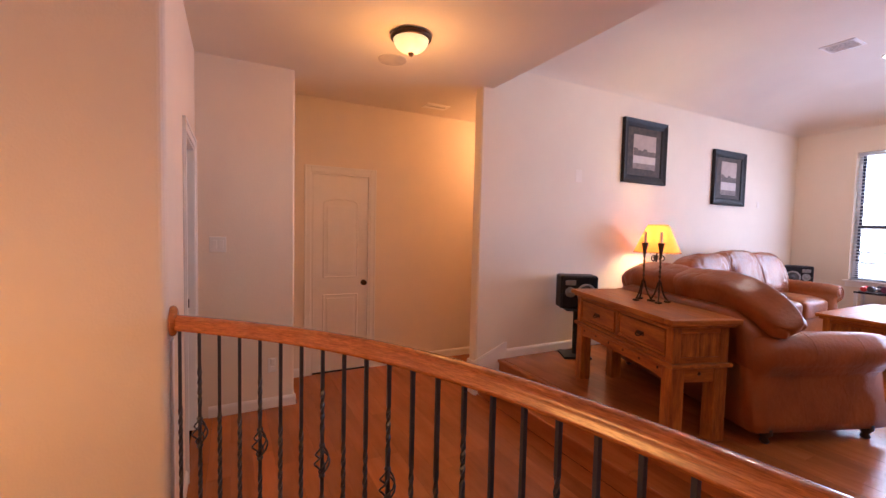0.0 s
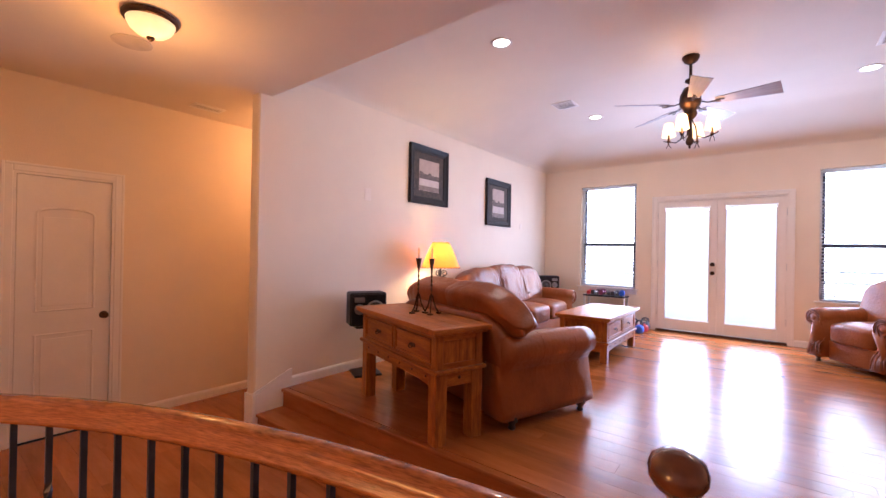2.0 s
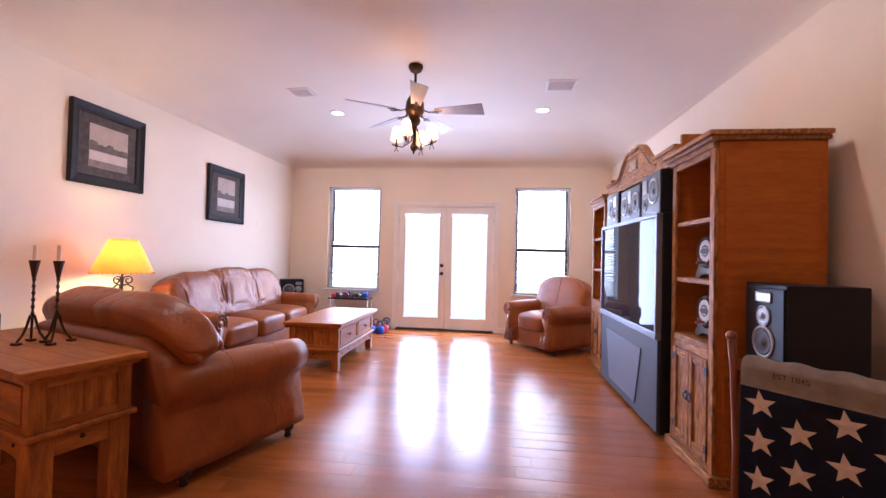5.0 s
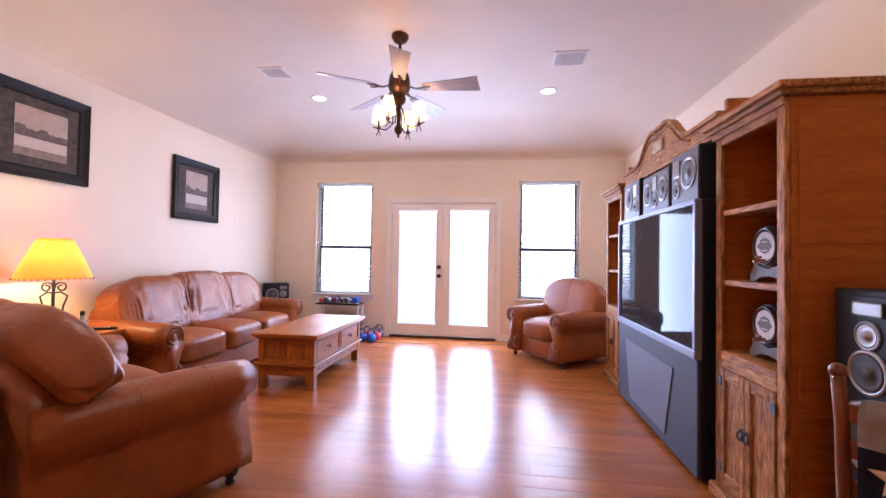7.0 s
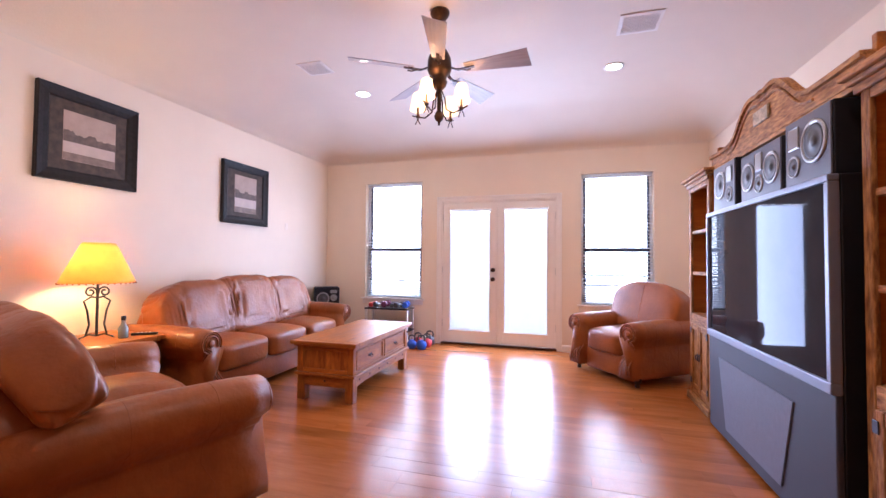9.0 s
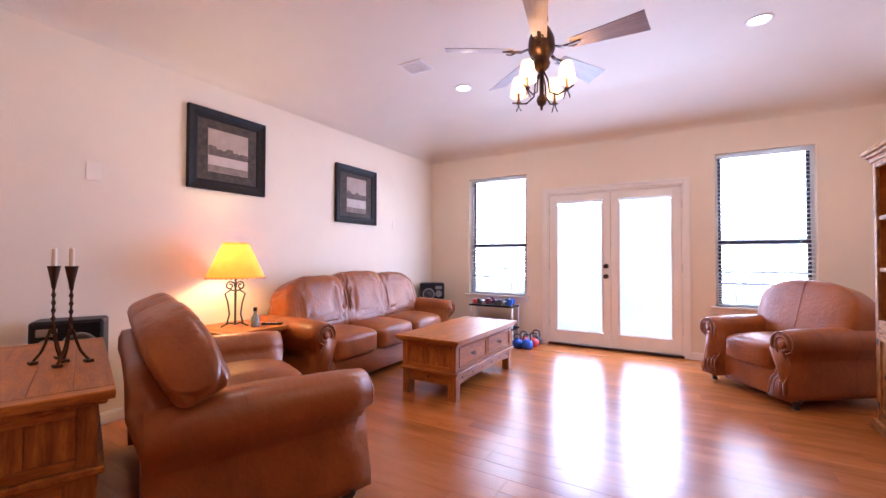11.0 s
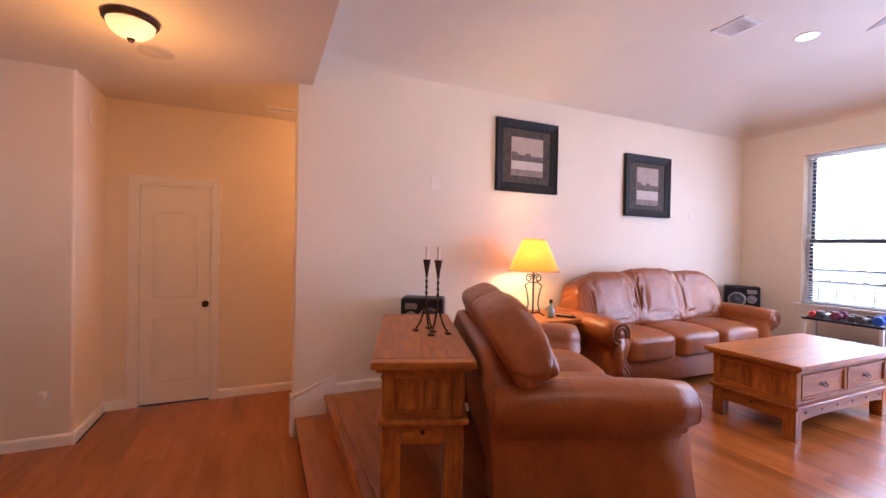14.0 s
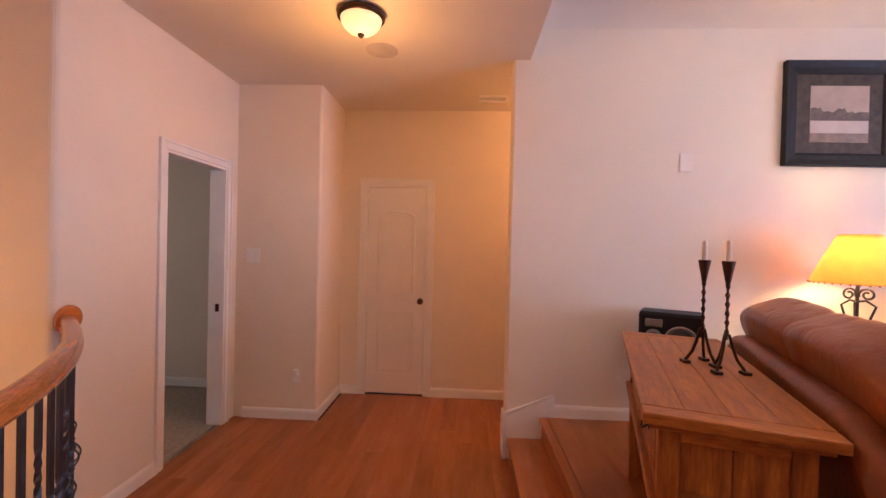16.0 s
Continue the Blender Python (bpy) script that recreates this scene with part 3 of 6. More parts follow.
for z in (0.93, 1.06):
    lathe(hw, [(0.03, 0), (0.03, 0.008), (0.014, 0.012), (0.014, 0.03), (0.026, 0.036), (0.028, 0.05), (0.02, 0.058)],
          Matrix.Translation((-0.055, 0.012, z)) @ pose(0, 0, 0, 90), 18)
part("lock_set", hw, BRONZE, gd, "dark bronze knob and deadbolt", smooth=True)

# balcony outside
bal = tagged(thing("balcony", pose(2.6, 0.16, 0), "balcony with dark scrolled iron railing", "balcony"), kind="structure")
part("deck", boxed(-6, 6, 0.0, 1.6, -0.2, -0.04), material("concrete_deck", (0.45, 0.44, 0.42), 0.9, vary=0.1, bump=0.002), bal)
PALE = material("weathered_iron", (0.06, 0.06, 0.08), 0.6, vary=0.2)
for z in (0.08, 0.78, 0.95):
    part("rail", boxed(-6, 6, 1.48, 1.52, z, z + 0.03, 0.004), PALE, bal)
rb = bmesh.new()
rod(rb, (0, 1.5, 0.11), (0, 1.5, 0.78), 0.008, n=6)
bme = mesh_from(rb, "bar", PALE)
sb2 = bmesh.new()
sweep(sb2, [(0.07 * math.cos(q), 1.5, 0.88 + 0.07 * math.sin(q)) for q in [2 * math.pi * k / 14 for k in range(14)]], circle(0.007, 5), up=(0, 1, 0), close=True)
sme = mesh_from(sb2, "scroll", PALE)
for k in range(60):
    o = new("bar", bme)
    o.location, o.parent = (-5.9 + 0.2 * k, 0, 0), bal
    o = new("scroll", sme)
    o.location, o.parent = (-5.8 + 0.2 * k, 0, 0), bal

# ---------------------------------------------------------------- stair rail
rz = 0.772
rail_root = thing("stair_railing", pose(0, 0, 0), "curved varnished oak handrail on black iron balusters", "railing")
sec = [(-0.030, -0.032), (0.030, -0.032), (0.033, -0.018), (0.026, -0.010), (0.030, 0.004), (0.024, 0.020), (0.010, 0.029),
       (-0.010, 0.029), (-0.024, 0.020), (-0.030, 0.004), (-0.026, -0.010), (-0.033, -0.018)]
bm = bmesh.new()
sweep(bm, [(x, y, rz) for x, y in RAIL], sec)
part("handrail", bm, OAK, rail_root, "varnished oak handrail", smooth=True)
bm = bmesh.new()
lathe(bm, [(0.064, 0), (0.068, 0.009), (0.064, 0.020), (0.052, 0.028), (0.038, 0.031)], Matrix.Translation((RAIL[0][0], YS, rz)) @ pose(0, 0, 0, -90), 28)
part("rosette", bm, OAK, rail_root, "round oak wall rosette", smooth=True)
part("shoe_plate", boxed(RAIL[0][0] - 0.03, RAIL[0][0] + 0.03, YS + 0.001, YS + 0.012, HALL + 0.02, rz - 0.08, 0.003), TRIM, rail_root)
# newel
bm = bmesh.new()
lathe(bm, [(0.045, HALL + 0.012), (0.045, HALL + 0.25), (0.036, HALL + 0.27), (0.030, HALL + 0.4), (0.036, HALL + 0.8), (0.042, 0.62), (0.036, 0.64), (0.042, 0.66), (0.042, 0.77),
           (0.030, 0.79), (0.016, 0.81), (0.012, 0.86), (0.013, 0.90), (0.026, 0.908), (0.034, 0.921), (0.035, 0.932), (0.031, 0.944), (0.020, 0.953), (0.006, 0.957)],
      Matrix.Translation((3.152, -6.630, -0.004)), 28)
NEWEL = material("dark_varnished_newel", (0.16, 0.05, 0.018), 0.22, vary=0.2, scale=9, coat=0.7)
part("newel_post", bm, NEWEL, rail_root, "dark polished turned newel post with ball cap", smooth=True)
# edge of the hall floor under the balusters
bm = bmesh.new()
sweep(bm, [(x, y, HALL + 0.012) for x, y in RAIL], [(-0.05, -0.05), (0.05, -0.05), (0.05, 0.008), (0.04, 0.014), (-0.04, 0.014), (-0.05, 0.008)])
part("base_shoe", bm, OAK, rail_root)


def baluster_mesh(kind):
    """Square iron bar, twisted over a stretch; every third carries a basket."""
    bm = bmesh.new()
    h = 0.0065
    z0, z1 = HALL + 0.02, rz - 0.03
    n = 46
    rings = []
    for i in range(n):
        z = z0 + (z1 - z0) * i / (n - 1)
        q = (z - z0) / (z1 - z0)
        tw = 0.0
        if kind == "twist":
            tw = max(0, min(1, (q - 0.30) / 0.36)) * math.pi * 4
        if kind == "basket":
            tw = (max(0, min(1, (q - 0.28) / 0.16)) + max(0, min(1, (q - 0.68) / 0.16))) * math.pi * 2
        rings.append([bm.verts.new((h * math.sqrt(2) * math.cos(tw + math.pi * (0.25 + 0.5 * k)), h * math.sqrt(2) * math.sin(tw + math.pi * (0.25 + 0.5 * k)), z)) for k in range(4)])
    for a, b in zip(rings, rings[1:]):
        for k in range(4):
            bm.faces.new((a[k], a[(k + 1) % 4], b[(k + 1) % 4], b[k]))
    if kind == "basket":
        zc = z0 + (z1 - z0) * 0.565
        for k in range(4):
            pts = []
            for i in range(11):
                s = i / 10
                a = math.pi * 0.5 * k + s * math.pi * 1.2
                r = 0.004 + 0.026 * math.sin(math.pi * s)
                pts.append((r * math.cos(a), r * math.sin(a), zc + (s - 0.5) * 0.11))
            sweep(bm, pts, circle(0.0035, 5))
        for dz in (-0.06, 0.06):
            lathe(bm, [(0.009, -0.008), (0.013, 0), (0.009, 0.008)], Matrix.Translation((0, 0, zc + dz)), 8)
    return mesh_from(bm, "baluster", IRON)


kinds = {k: baluster_mesh(k) for k in ("twist", "basket")}
arc = [0.0]
for (xa, ya), (xb, yb) in zip(RAIL, RAIL[1:]):
    arc.append(arc[-1] + math.hypot(xb - xa, yb - ya))
for k in range(int((arc[-1] - 0.09) / 0.103) + 1):
    s = 0.050 + 0.103 * k
    i = max(j for j in range(len(arc)) if arc[j] <= s)
    u = (s - arc[i]) / (arc[i + 1] - arc[i])
    x, y = RAIL[i][0] + u * (RAIL[i + 1][0] - RAIL[i][0]), RAIL[i][1] + u * (RAIL[i + 1][1] - RAIL[i][1])
    o = new("baluster", kinds["basket" if k % 3 == 1 else "twist"])
    o.location, o.parent = (x, y, 0), rail_root

# ---------------------------------------------------------------- leather seats


def cushion(sx, sy, sz, e=0.45, n=40, rings=26, wrinkle=0.0, seed=0.0, fold=(14, 3, 6), crown=0.0, droop=(0.0, 0.0)):
    """A stuffed rounded block centred on its origin, with soft folds."""
    bm = bmesh.new()

    def pw(v, p):
        return math.copysign(abs(v) ** p, v)
    rows = []
    for i in range(1, rings):
        t = -math.pi / 2 + math.pi * i / rings
        row = []
        for k in range(n):
            a = 2 * math.pi * k / n
            p = Vector((sx / 2 * pw(math.cos(t), e) * pw(math.cos(a), e), sy / 2 * pw(math.cos(t), e) * pw(math.sin(a), e), sz / 2 * pw(math.sin(t), e)))
            if crown:
                p.z += crown * (1 - (2 * p.x / sx) ** 2) * (1 - (2 * p.y / sy) ** 2) * (1 if p.z > 0 else 0)
            if wrinkle:
                q = Vector((p.x * fold[0] + p.z * 3, p.y * fold[1], p.z * fold[2] + seed))
                f, g = noise.noise(q), noise.noise(q * 0.45 + Vector((3, 1, 7)))
                crease = max(0.0, 0.15 - abs(f)) / 0.15
                p += p.normalized() * (wrinkle * min(1.0, max(0.35, 1.15 - 1.6 * p.z / sz)) * (0.5 * g - crease * max(0.15, 0.5 + g)))
            u = 2 * p.x / sx
            d_ = droop[1] * max(0.0, u) ** 2.4 + droop[0] * max(0.0, -u) ** 2.4
            p.z -= d_ * (0.5 + p.z / sz)
            row.append(bm.verts.new(p))
        rows.append(row)
    for a, b in zip(rows, rows[1:]):
        for k in range(n):
            bm.faces.new((a[k], a[(k + 1) % n], b[(k + 1) % n], b[k]))
    bm.faces.new(rows[0][::-1])
    bm.faces.new(rows[-1])
    return bm


def rolled_arm(side, w, d, yb, top):
    """Scrolled arm: inner side at x = 0, outer at w; front line swells at the roll and at the foot."""
    r = 0.108
    cz = top - r
    out = [(0.0, 0.075), (0.0, 0.30), (0.0, cz - 0.05)]
    for k in range(15):
        a = math.pi * 1.08 - k * (math.pi * 1.35) / 14
        out.append((w - r - 0.005 + r * math.cos(a), cz + r * math.sin(a)))
    out += [(w - 0.046, cz - 0.103), (w - 0.066, cz - 0.118), (w - 0.072, cz - 0.145), (w - 0.070, cz - 0.20), (w - 0.056, 0.22), (w - 0.045, 0.13), (w - 0.048, 0.075)]

    def front(z):
        if z > cz - 0.08:
            return -d - 0.025 * math.cos((z - cz) / 0.14)
        s = max(0.0, min(1.0, (cz - 0.08 - z) / (cz - 0.17)))
        return -d + 0.04 * math.sin(math.pi * min(1, s * 1.6)) * (1 if s < 0.62 else 0) - 0.04 * (lambda q: q * q * (3 - 2 * q))(max(0.0, min(1.0, (s - 0.35) / 0.4)))
    bm = bmesh.new()
    rings = []
    steps = 9
    for i in range(steps + 1):
        s = i / steps
        ring = []
        for x, z in out:
            yy = yb + s * (front(z) - yb)
            if i == steps:
                x, z = x + (w / 2 - x) * 0.10, z + (cz - z) * (0.06 if z > cz - 0.1 else 0.0)
                yy -= 0.012
            zz = z + (0.012 * math.sin(s * math.pi) if z > cz else 0)
            ring.append(bm.verts.new((side * x, yy, zz)))
        rings.append(ring)
    n = len(out)
    for a, b in zip(rings, rings[1:]):
        for k in range(n):
            bm.faces.new((a[k], a[(k + 1) % n], b[(k + 1) % n], b[k]))
    bm.faces.new(rings[0])
    bm.faces.new(rings[-1])
    # nested welts run over the roll and down both edges of the front panel
    cx = w - r - 0.005
    seams = []

    def welt(rr, inner, outer, y_off):
        pts = [(inner + 0.014 * math.sin(math.pi * k / 9), 0.10 + (cz - 0.10 - 0.06) * k / 9) for k in range(9)]
        pts += [(cx + rr * math.cos(q), cz + rr * math.sin(q)) for q in [math.pi * 1.12 - math.pi * 1.30 * k / 18 for k in range(19)]]
        pts += [(outer - 0.016 * math.sin(math.pi * k / 7), cz - rr * 0.45 - 0.03 - (cz - rr * 0.45 - 0.13) * k / 7) for k in range(8)]
        return [(side * x, front(z) - y_off, z) for x, z in pts]
    for rr, inner, outer in ((0.092, 0.020, w - 0.078), (0.056, 0.058, w - 0.112)):
        pp = bmesh.new()
        sweep(pp, welt(rr, inner, outer, 0.013), circle(0.0065, 6), up=(0, 1, 0))
        seams.append(pp)
    pp = bmesh.new()
    lathe(pp, [(0.030, 0.0), (0.028, 0.006), (0.016, 0.010), (0.004, 0.012)], Matrix.Translation((side * cx, front(cz) - 0.008, cz)) @ pose(0, 0, 0, 90), 18)
    seams.append(pp)
    for s in (0.38, 0.74):
        pp = bmesh.new()
        pts = []
        for x, z in out[3:-1]:
            pts.append((side * x, yb + s * (front(z) - yb), z + (0.012 * math.sin(s * math.pi) if z > cz else 0)))
        sweep(pp, pts, circle(0.0014, 5), up=(0, 1, 0))
        seams.append(pp)
    beads = bmesh.new()
    line = welt(0.074, 0.040, w - 0.096, 0.011)
    for p0, p1 in zip(line, line[1:]):
        steps = max(1, int((Vector(p1) - Vector(p0)).length / 0.016))
        for k in range(steps):
            q = Vector(p0).lerp(Vector(p1), k / steps)
            lathe(beads, [(0.0050, 0), (0.004, 0.003), (0.0015, 0.0045)], Matrix.Translation(q) @ pose(0, 0, 0, 90), 6)
    return bm, seams, beads


def leather_seat(name, m, label, category, width, seats, depth=0.86, arm=0.25, arm_top=0.63, back_top=0.78, cushion_top=0.96, arched=False,
                 slump=0.0, wide=0.0, thick=0.29, tilt=-16, soft_e=0.46, fall=0.12, folds=0.022, bottom=0.40, lap=0.0, fold=(20, 4, 3.5), shoulder=0.10, seam=False, lean=0.02, inset=0.08, fall_end=None, group=""):
    root = thing(name, m, label, category, group)
    hw_, hd = width / 2, depth / 2
    inner = hw_ - arm
    part("base", boxed(-inner - 0.02, inner + 0.02, -hd + 0.05, hd - 0.04, 0.05, 0.27, 0.02, 3), LEATHER, root, smooth=True)
    bm = bmesh.new()
    prof = [(hd - 0.03, 0.055), (hd + 0.2 * lean, 0.40), (hd + lean, back_top - 0.05), (hd + lean - 0.015, back_top - 0.01), (hd + lean - 0.06, back_top), (hd + lean - 0.15, back_top - 0.03),
            (hd - 0.20, 0.45), (hd - 0.2, 0.25)]
    nx = 24
    rings = []
    for k in range(nx + 1):
        x = -hw_ + inset + (width - 2 * inset) * k / nx
        e = min(1.0, (min(k, nx - k) * (width - 0.10) / nx / 0.22))
        drop = shoulder * (1 - e) ** 2
        arch_ = (0.05 * math.cos(math.pi * (k / nx - 0.5)) if arched else 0.0)
        rings.append([bm.verts.new((x, y, z - (drop if z > 0.5 else 0) + (arch_ if z > 0.5 else 0))) for y, z in prof])
    for a, b in zip(rings, rings[1:]):
        for j in range(len(prof)):
            bm.faces.new((a[j], a[(j + 1) % len(prof)], b[(j + 1) % len(prof)], b[j]))
    bm.faces.new(rings[0][::-1])
    bm.faces.new(rings[-1])
    part("backrest", bm, LEATHER, root, smooth=True)
    for side in (-1, 1):
        bm, pp, beads = rolled_arm(side, arm, hd - 0.015, hd + 0.3 * lean, arm_top)
        a = part("arm", bm, LEATHER, root, smooth=True)
        a.location = (side * inner, 0, 0)
        for q in pp:
            part("piping", q, LEATHER, a, smooth=True)
        trim_ = part("nailhead_trim", beads, BRONZE, a, "rows of small antique brass nailheads")
        tagged(trim_, kind="stuff")
    sw = 2 * inner / seats
    for k in range(seats):
        cx = -inner + sw * (k + 0.5)
        c_ = part("seat_cushion", cushion(sw * 1.01, depth - 0.20, 0.23, 0.32, wrinkle=0.008, seed=k * 7.1 + width, fold=(7, 7, 2), crown=0.045), LEATHER, root, smooth=True)
        c_.location = (cx, -0.10, 0.355)
    n_back = seats
    bw_ = 2 * inner / n_back
    for k in range(n_back):
        cx = -inner + bw_ * (k + 0.5)
        hi = cushion_top + (0.03 if arched and n_back == 3 and k == 1 else 0)
        hh = hi - bottom
        b_ = part("back_cushion", cushion(bw_ * 1.06 + wide + lap, thick, hh, soft_e, 150, 70, wrinkle=folds, seed=k * 3.7 + width * 2, fold=fold, droop=(fall if k == 0 else 0.02, (fall if fall_end is None else fall_end) if k == n_back - 1 else 0.02)), LEATHER, root, smooth=True)
        b_.location, b_.rotation_euler = (cx + (0 if 2 * k == n_back - 1 else math.copysign(wide / 2 - lap / 2, k - (n_back - 1) / 2)), hd - 0.235 + slump, bottom + hh / 2), (radians(tilt), 0, 0)
        if seam:
            sm = bmesh.new()
            sweep(sm, [(0.002, -thick / 2 * abs(math.cos(q)) ** soft_e - 0.001, hh / 2 * math.copysign(abs(math.sin(q)) ** soft_e, q)) for q in [-1.1 + 2.5 * j / 24 for j in range(25)]],
                  circle(0.0035, 5), up=(1, 0, 0))
            part("seam", sm, LEATHER, b_, smooth=True)
    part("front_rail", boxed(-inner, inner, -hd + 0.055, -hd + 0.10, 0.05, 0.245, 0.014, 3), LEATHER, root, smooth=True)
    for sx in (-1, 1):
        for sy, yy in ((-1, -hd + 0.07), (1, hd - 0.09)):
            bm = bmesh.new()
            lathe(bm, [(0.018, 0.0), (0.026, 0.012), (0.016, 0.03), (0.038, 0.055), (0.040, 0.09)], n=16)
            f_ = part("foot", bm, DARKWOOD, root, "dark turned wooden foot", smooth=True)
            f_.location = (sx * (hw_ - 0.085), yy, 0)
    return root


DARKWOOD = material("dark_stained_wood", (0.035, 0.014, 0.008), 0.35, vary=0.2, scale=8)
leather_seat("loveseat", pose(1.367, -4.188, 0, 0, 0, 160), "tan leather loveseat with rolled arms and loose back cushions", "sofa", 1.55, 2, depth=0.84,
             back_top=0.76, cushion_top=0.955, slump=0.125, lean=0.075, inset=0.075, wide=0.25, thick=0.235, tilt=-24, soft_e=0.46, fall=0.22, fall_end=0.10, folds=0.024, bottom=0.62, lap=0.15, fold=(7, 5, 3), group="leather seats")
leather_seat("sofa", pose(0.49, -2.07, 0, 0, 0, 90), "three-seat tan leather sofa with wrinkled cushions by the wall", "sofa", 2.30, 3,
             arched=True, back_top=0.80, cushion_top=0.975, wide=0.11, thick=0.31, soft_e=0.37, fall=0.13, folds=0.052, lap=0.06, fold=(17, 4, 8), inset=0.13, shoulder=0.34, group="leather seats")
leather_seat("recliner", pose(4.29, -0.85, 0, 0, 0, -52), "tan leather recliner with rolled arms under the window", "armchair", 0.98, 1,
             depth=0.92, arm=0.235, arm_top=0.61, cushion_top=0.965, back_top=0.78, wide=0.33, thick=0.29, soft_e=0.31, fall=0.13, folds=0.010,
             fold=(5, 4, 3), shoulder=0.26, seam=True, group="leather seats")

# ---------------------------------------------------------------- pine furniture


def pull(parent, x, y, z):
    """Forged drawer pull on a back plate, facing -y."""
    bm = bmesh.new()
    box(bm, x - 0.035, x + 0.035, y - 0.003, y, z - 0.012, z + 0.012, 0.001)
    sweep(bm, [(x - 0.026, y - 0.004, z + 0.004), (x - 0.022, y - 0.02, z - 0.012), (x, y - 0.022, z - 0.02), (x + 0.022, y - 0.02, z - 0.012), (x + 0.026, y - 0.004, z + 0.004)],
          circle(0.004, 6))
    return part("pull", bm, BRONZE, parent, "dark forged pull")


def studs(parent, pts):
    for x, y, z in pts:
        bm = bmesh.new()
        lathe(bm, [(0.009, 0), (0.007, 0.004), (0.003, 0.006)], Matrix.Translation((x, y, z)) @ pose(0, 0, 0, 90), 8)
        part("nail_head", bm, BRONZE, parent)


def rustic_table(name, m, label, category, w, d, h, case_h, drawers, leg=0.075, group=""):
    """Drawer case on legs with a deep apron; front at -y."""
    root = thing(name, m, label, category, group)
    bw, bd = w - 0.09, d - 0.09
    zt = h - 0.032
    zc = zt - case_h
    nb = 4
    for k in range(nb):
        y0 = -d / 2 + d * k / nb
        part("top_board", boxed(-w / 2 + 0.07, w / 2 - 0.07, y0 + 0.0003, y0 + d / nb - 0.0003, zt, h, 0.002), PINE, root)
    for s in (-1, 1):
        part("breadboard_end", boxed(s * (w / 2 - 0.0692), s * w / 2, -d / 2, d / 2, zt, h, 0.005), PINE_Y, root)
    part("cornice", boxed(-w / 2 + 0.02, w / 2 - 0.02, -d / 2 + 0.02, d / 2 - 0.02, zt - 0.018, zt - 0.0005, 0.008, 3), PINE, root)
    zt2 = zt - 0.0185
    case = part("case", boxed(-bw / 2 + 0.016, bw / 2 - 0.016, -bd / 2 + 0.016, bd / 2 - 0.016, zc, zt2), PINE, root)
    for sx in (-1, 1):
        for sy in (-1, 1):
            part("corner_post", boxed(sx * (bw / 2 - 0.055), sx * bw / 2, sy * (bd / 2 - 0.055), sy * bd / 2, zc, zt2, 0.004), PINE_Z, case)
    for sy in (-1, 1):
        part("frame_rail", boxed(-bw / 2 + 0.055, bw / 2 - 0.055, sy * (bd / 2 - 0.03), sy * (bd / 2 - 0.002), zt2 - 0.022, zt2, 0.003), PINE, case)
        part("frame_rail", boxed(-bw / 2 + 0.055, bw / 2 - 0.055, sy * (bd / 2 - 0.03), sy * (bd / 2 - 0.002), zc, zc + 0.022, 0.003), PINE, case)
    for sx in (-1, 1):
        for z0, z1 in ((zt2 - 0.034, zt2), (zc, zc + 0.034)):
            part("end_rail", boxed(sx * (bw / 2 - 0.03), sx * (bw / 2 - 0.002), -bd / 2 + 0.055, bd / 2 - 0.055, z0, z1, 0.003), PINE_Y, case)
        part("side_panel_board", boxed(sx * (bw / 2 - 0.022), sx * (bw / 2 - 0.010), -bd / 2 + 0.056, -0.001, zc + 0.02, zt2, 0.002), PINE_Z, case)
        part("side_panel_board", boxed(sx * (bw / 2 - 0.022), sx * (bw / 2 - 0.010), 0.001, bd / 2 - 0.056, zc + 0.02, zt2, 0.002), PINE_Z, case)
    dw_ = (bw - 0.11 - 0.03 * (drawers - 1)) / drawers
    for k in range(drawers):
        x0 = -bw / 2 + 0.055 + k * (dw_ + 0.03)
        if k:
            part("divider", boxed(x0 - 0.029, x0 - 0.001, -bd / 2 + 0.002, -bd / 2 + 0.03, zc + 0.022, zt2 - 0.022, 0.003), PINE_Z, case)
        dr = part("drawer", boxed(x0 + 0.004, x0 + dw_ - 0.004, -bd / 2 + 0.008, -bd / 2 + 0.1, zc + 0.026, zt2 - 0.026, 0.003), PINE, case)
        fr = bmesh.new()
        a, b, c_, e = x0 + 0.014, x0 + dw_ - 0.014, zc + 0.036, zt2 - 0.036
        yy = -bd / 2 + 0.006
        sweep(fr, [(a, yy, c_), (b, yy, c_), (b, yy, e), (a, yy, e)], [(-0.01, -0.004), (0.01, -0.004), (0.007, 0.006), (-0.007, 0.006)], up=(0, -1, 0), close=True)
        part("drawer_moulding", fr, PINE, case)
        pull(case, x0 + dw_ / 2, -bd / 2 + 0.006, (zc + zt2) / 2)
    # ledge and apron
    part("ledge", boxed(-w / 2 + 0.025, w / 2 - 0.025, -d / 2 + 0.025, d / 2 - 0.025, zc - 0.026, zc - 0.0005, 0.008, 3), PINE, root)
    za = zc - 0.0265
    ah = 0.085
    for sy in (-1, 1):
        ab = bmesh.new()
        n = 18
        outl = [(-bw / 2 + leg, za), (bw / 2 - leg, za)]
        for k in range(n + 1):
            s = k / n
            outl.append((bw / 2 - leg - (bw - 2 * leg) * s, za - ah * (0.80 + 0.20 * abs(2 * s - 1) ** 6)))
        prism(ab, outl, sy * (bd / 2 - 0.03), sy * (bd / 2 - 0.004))
        part("apron", ab, PINE, root)
    for sx in (-1, 1):
        part("apron", boxed(sx * (bw / 2 - 0.03), sx * (bw / 2 - 0.004), -bd / 2 + leg, bd / 2 - leg, za - ah, za, 0.003), PINE_Y, root)
        for sy in (-1, 1):
            lb = bmesh.new()
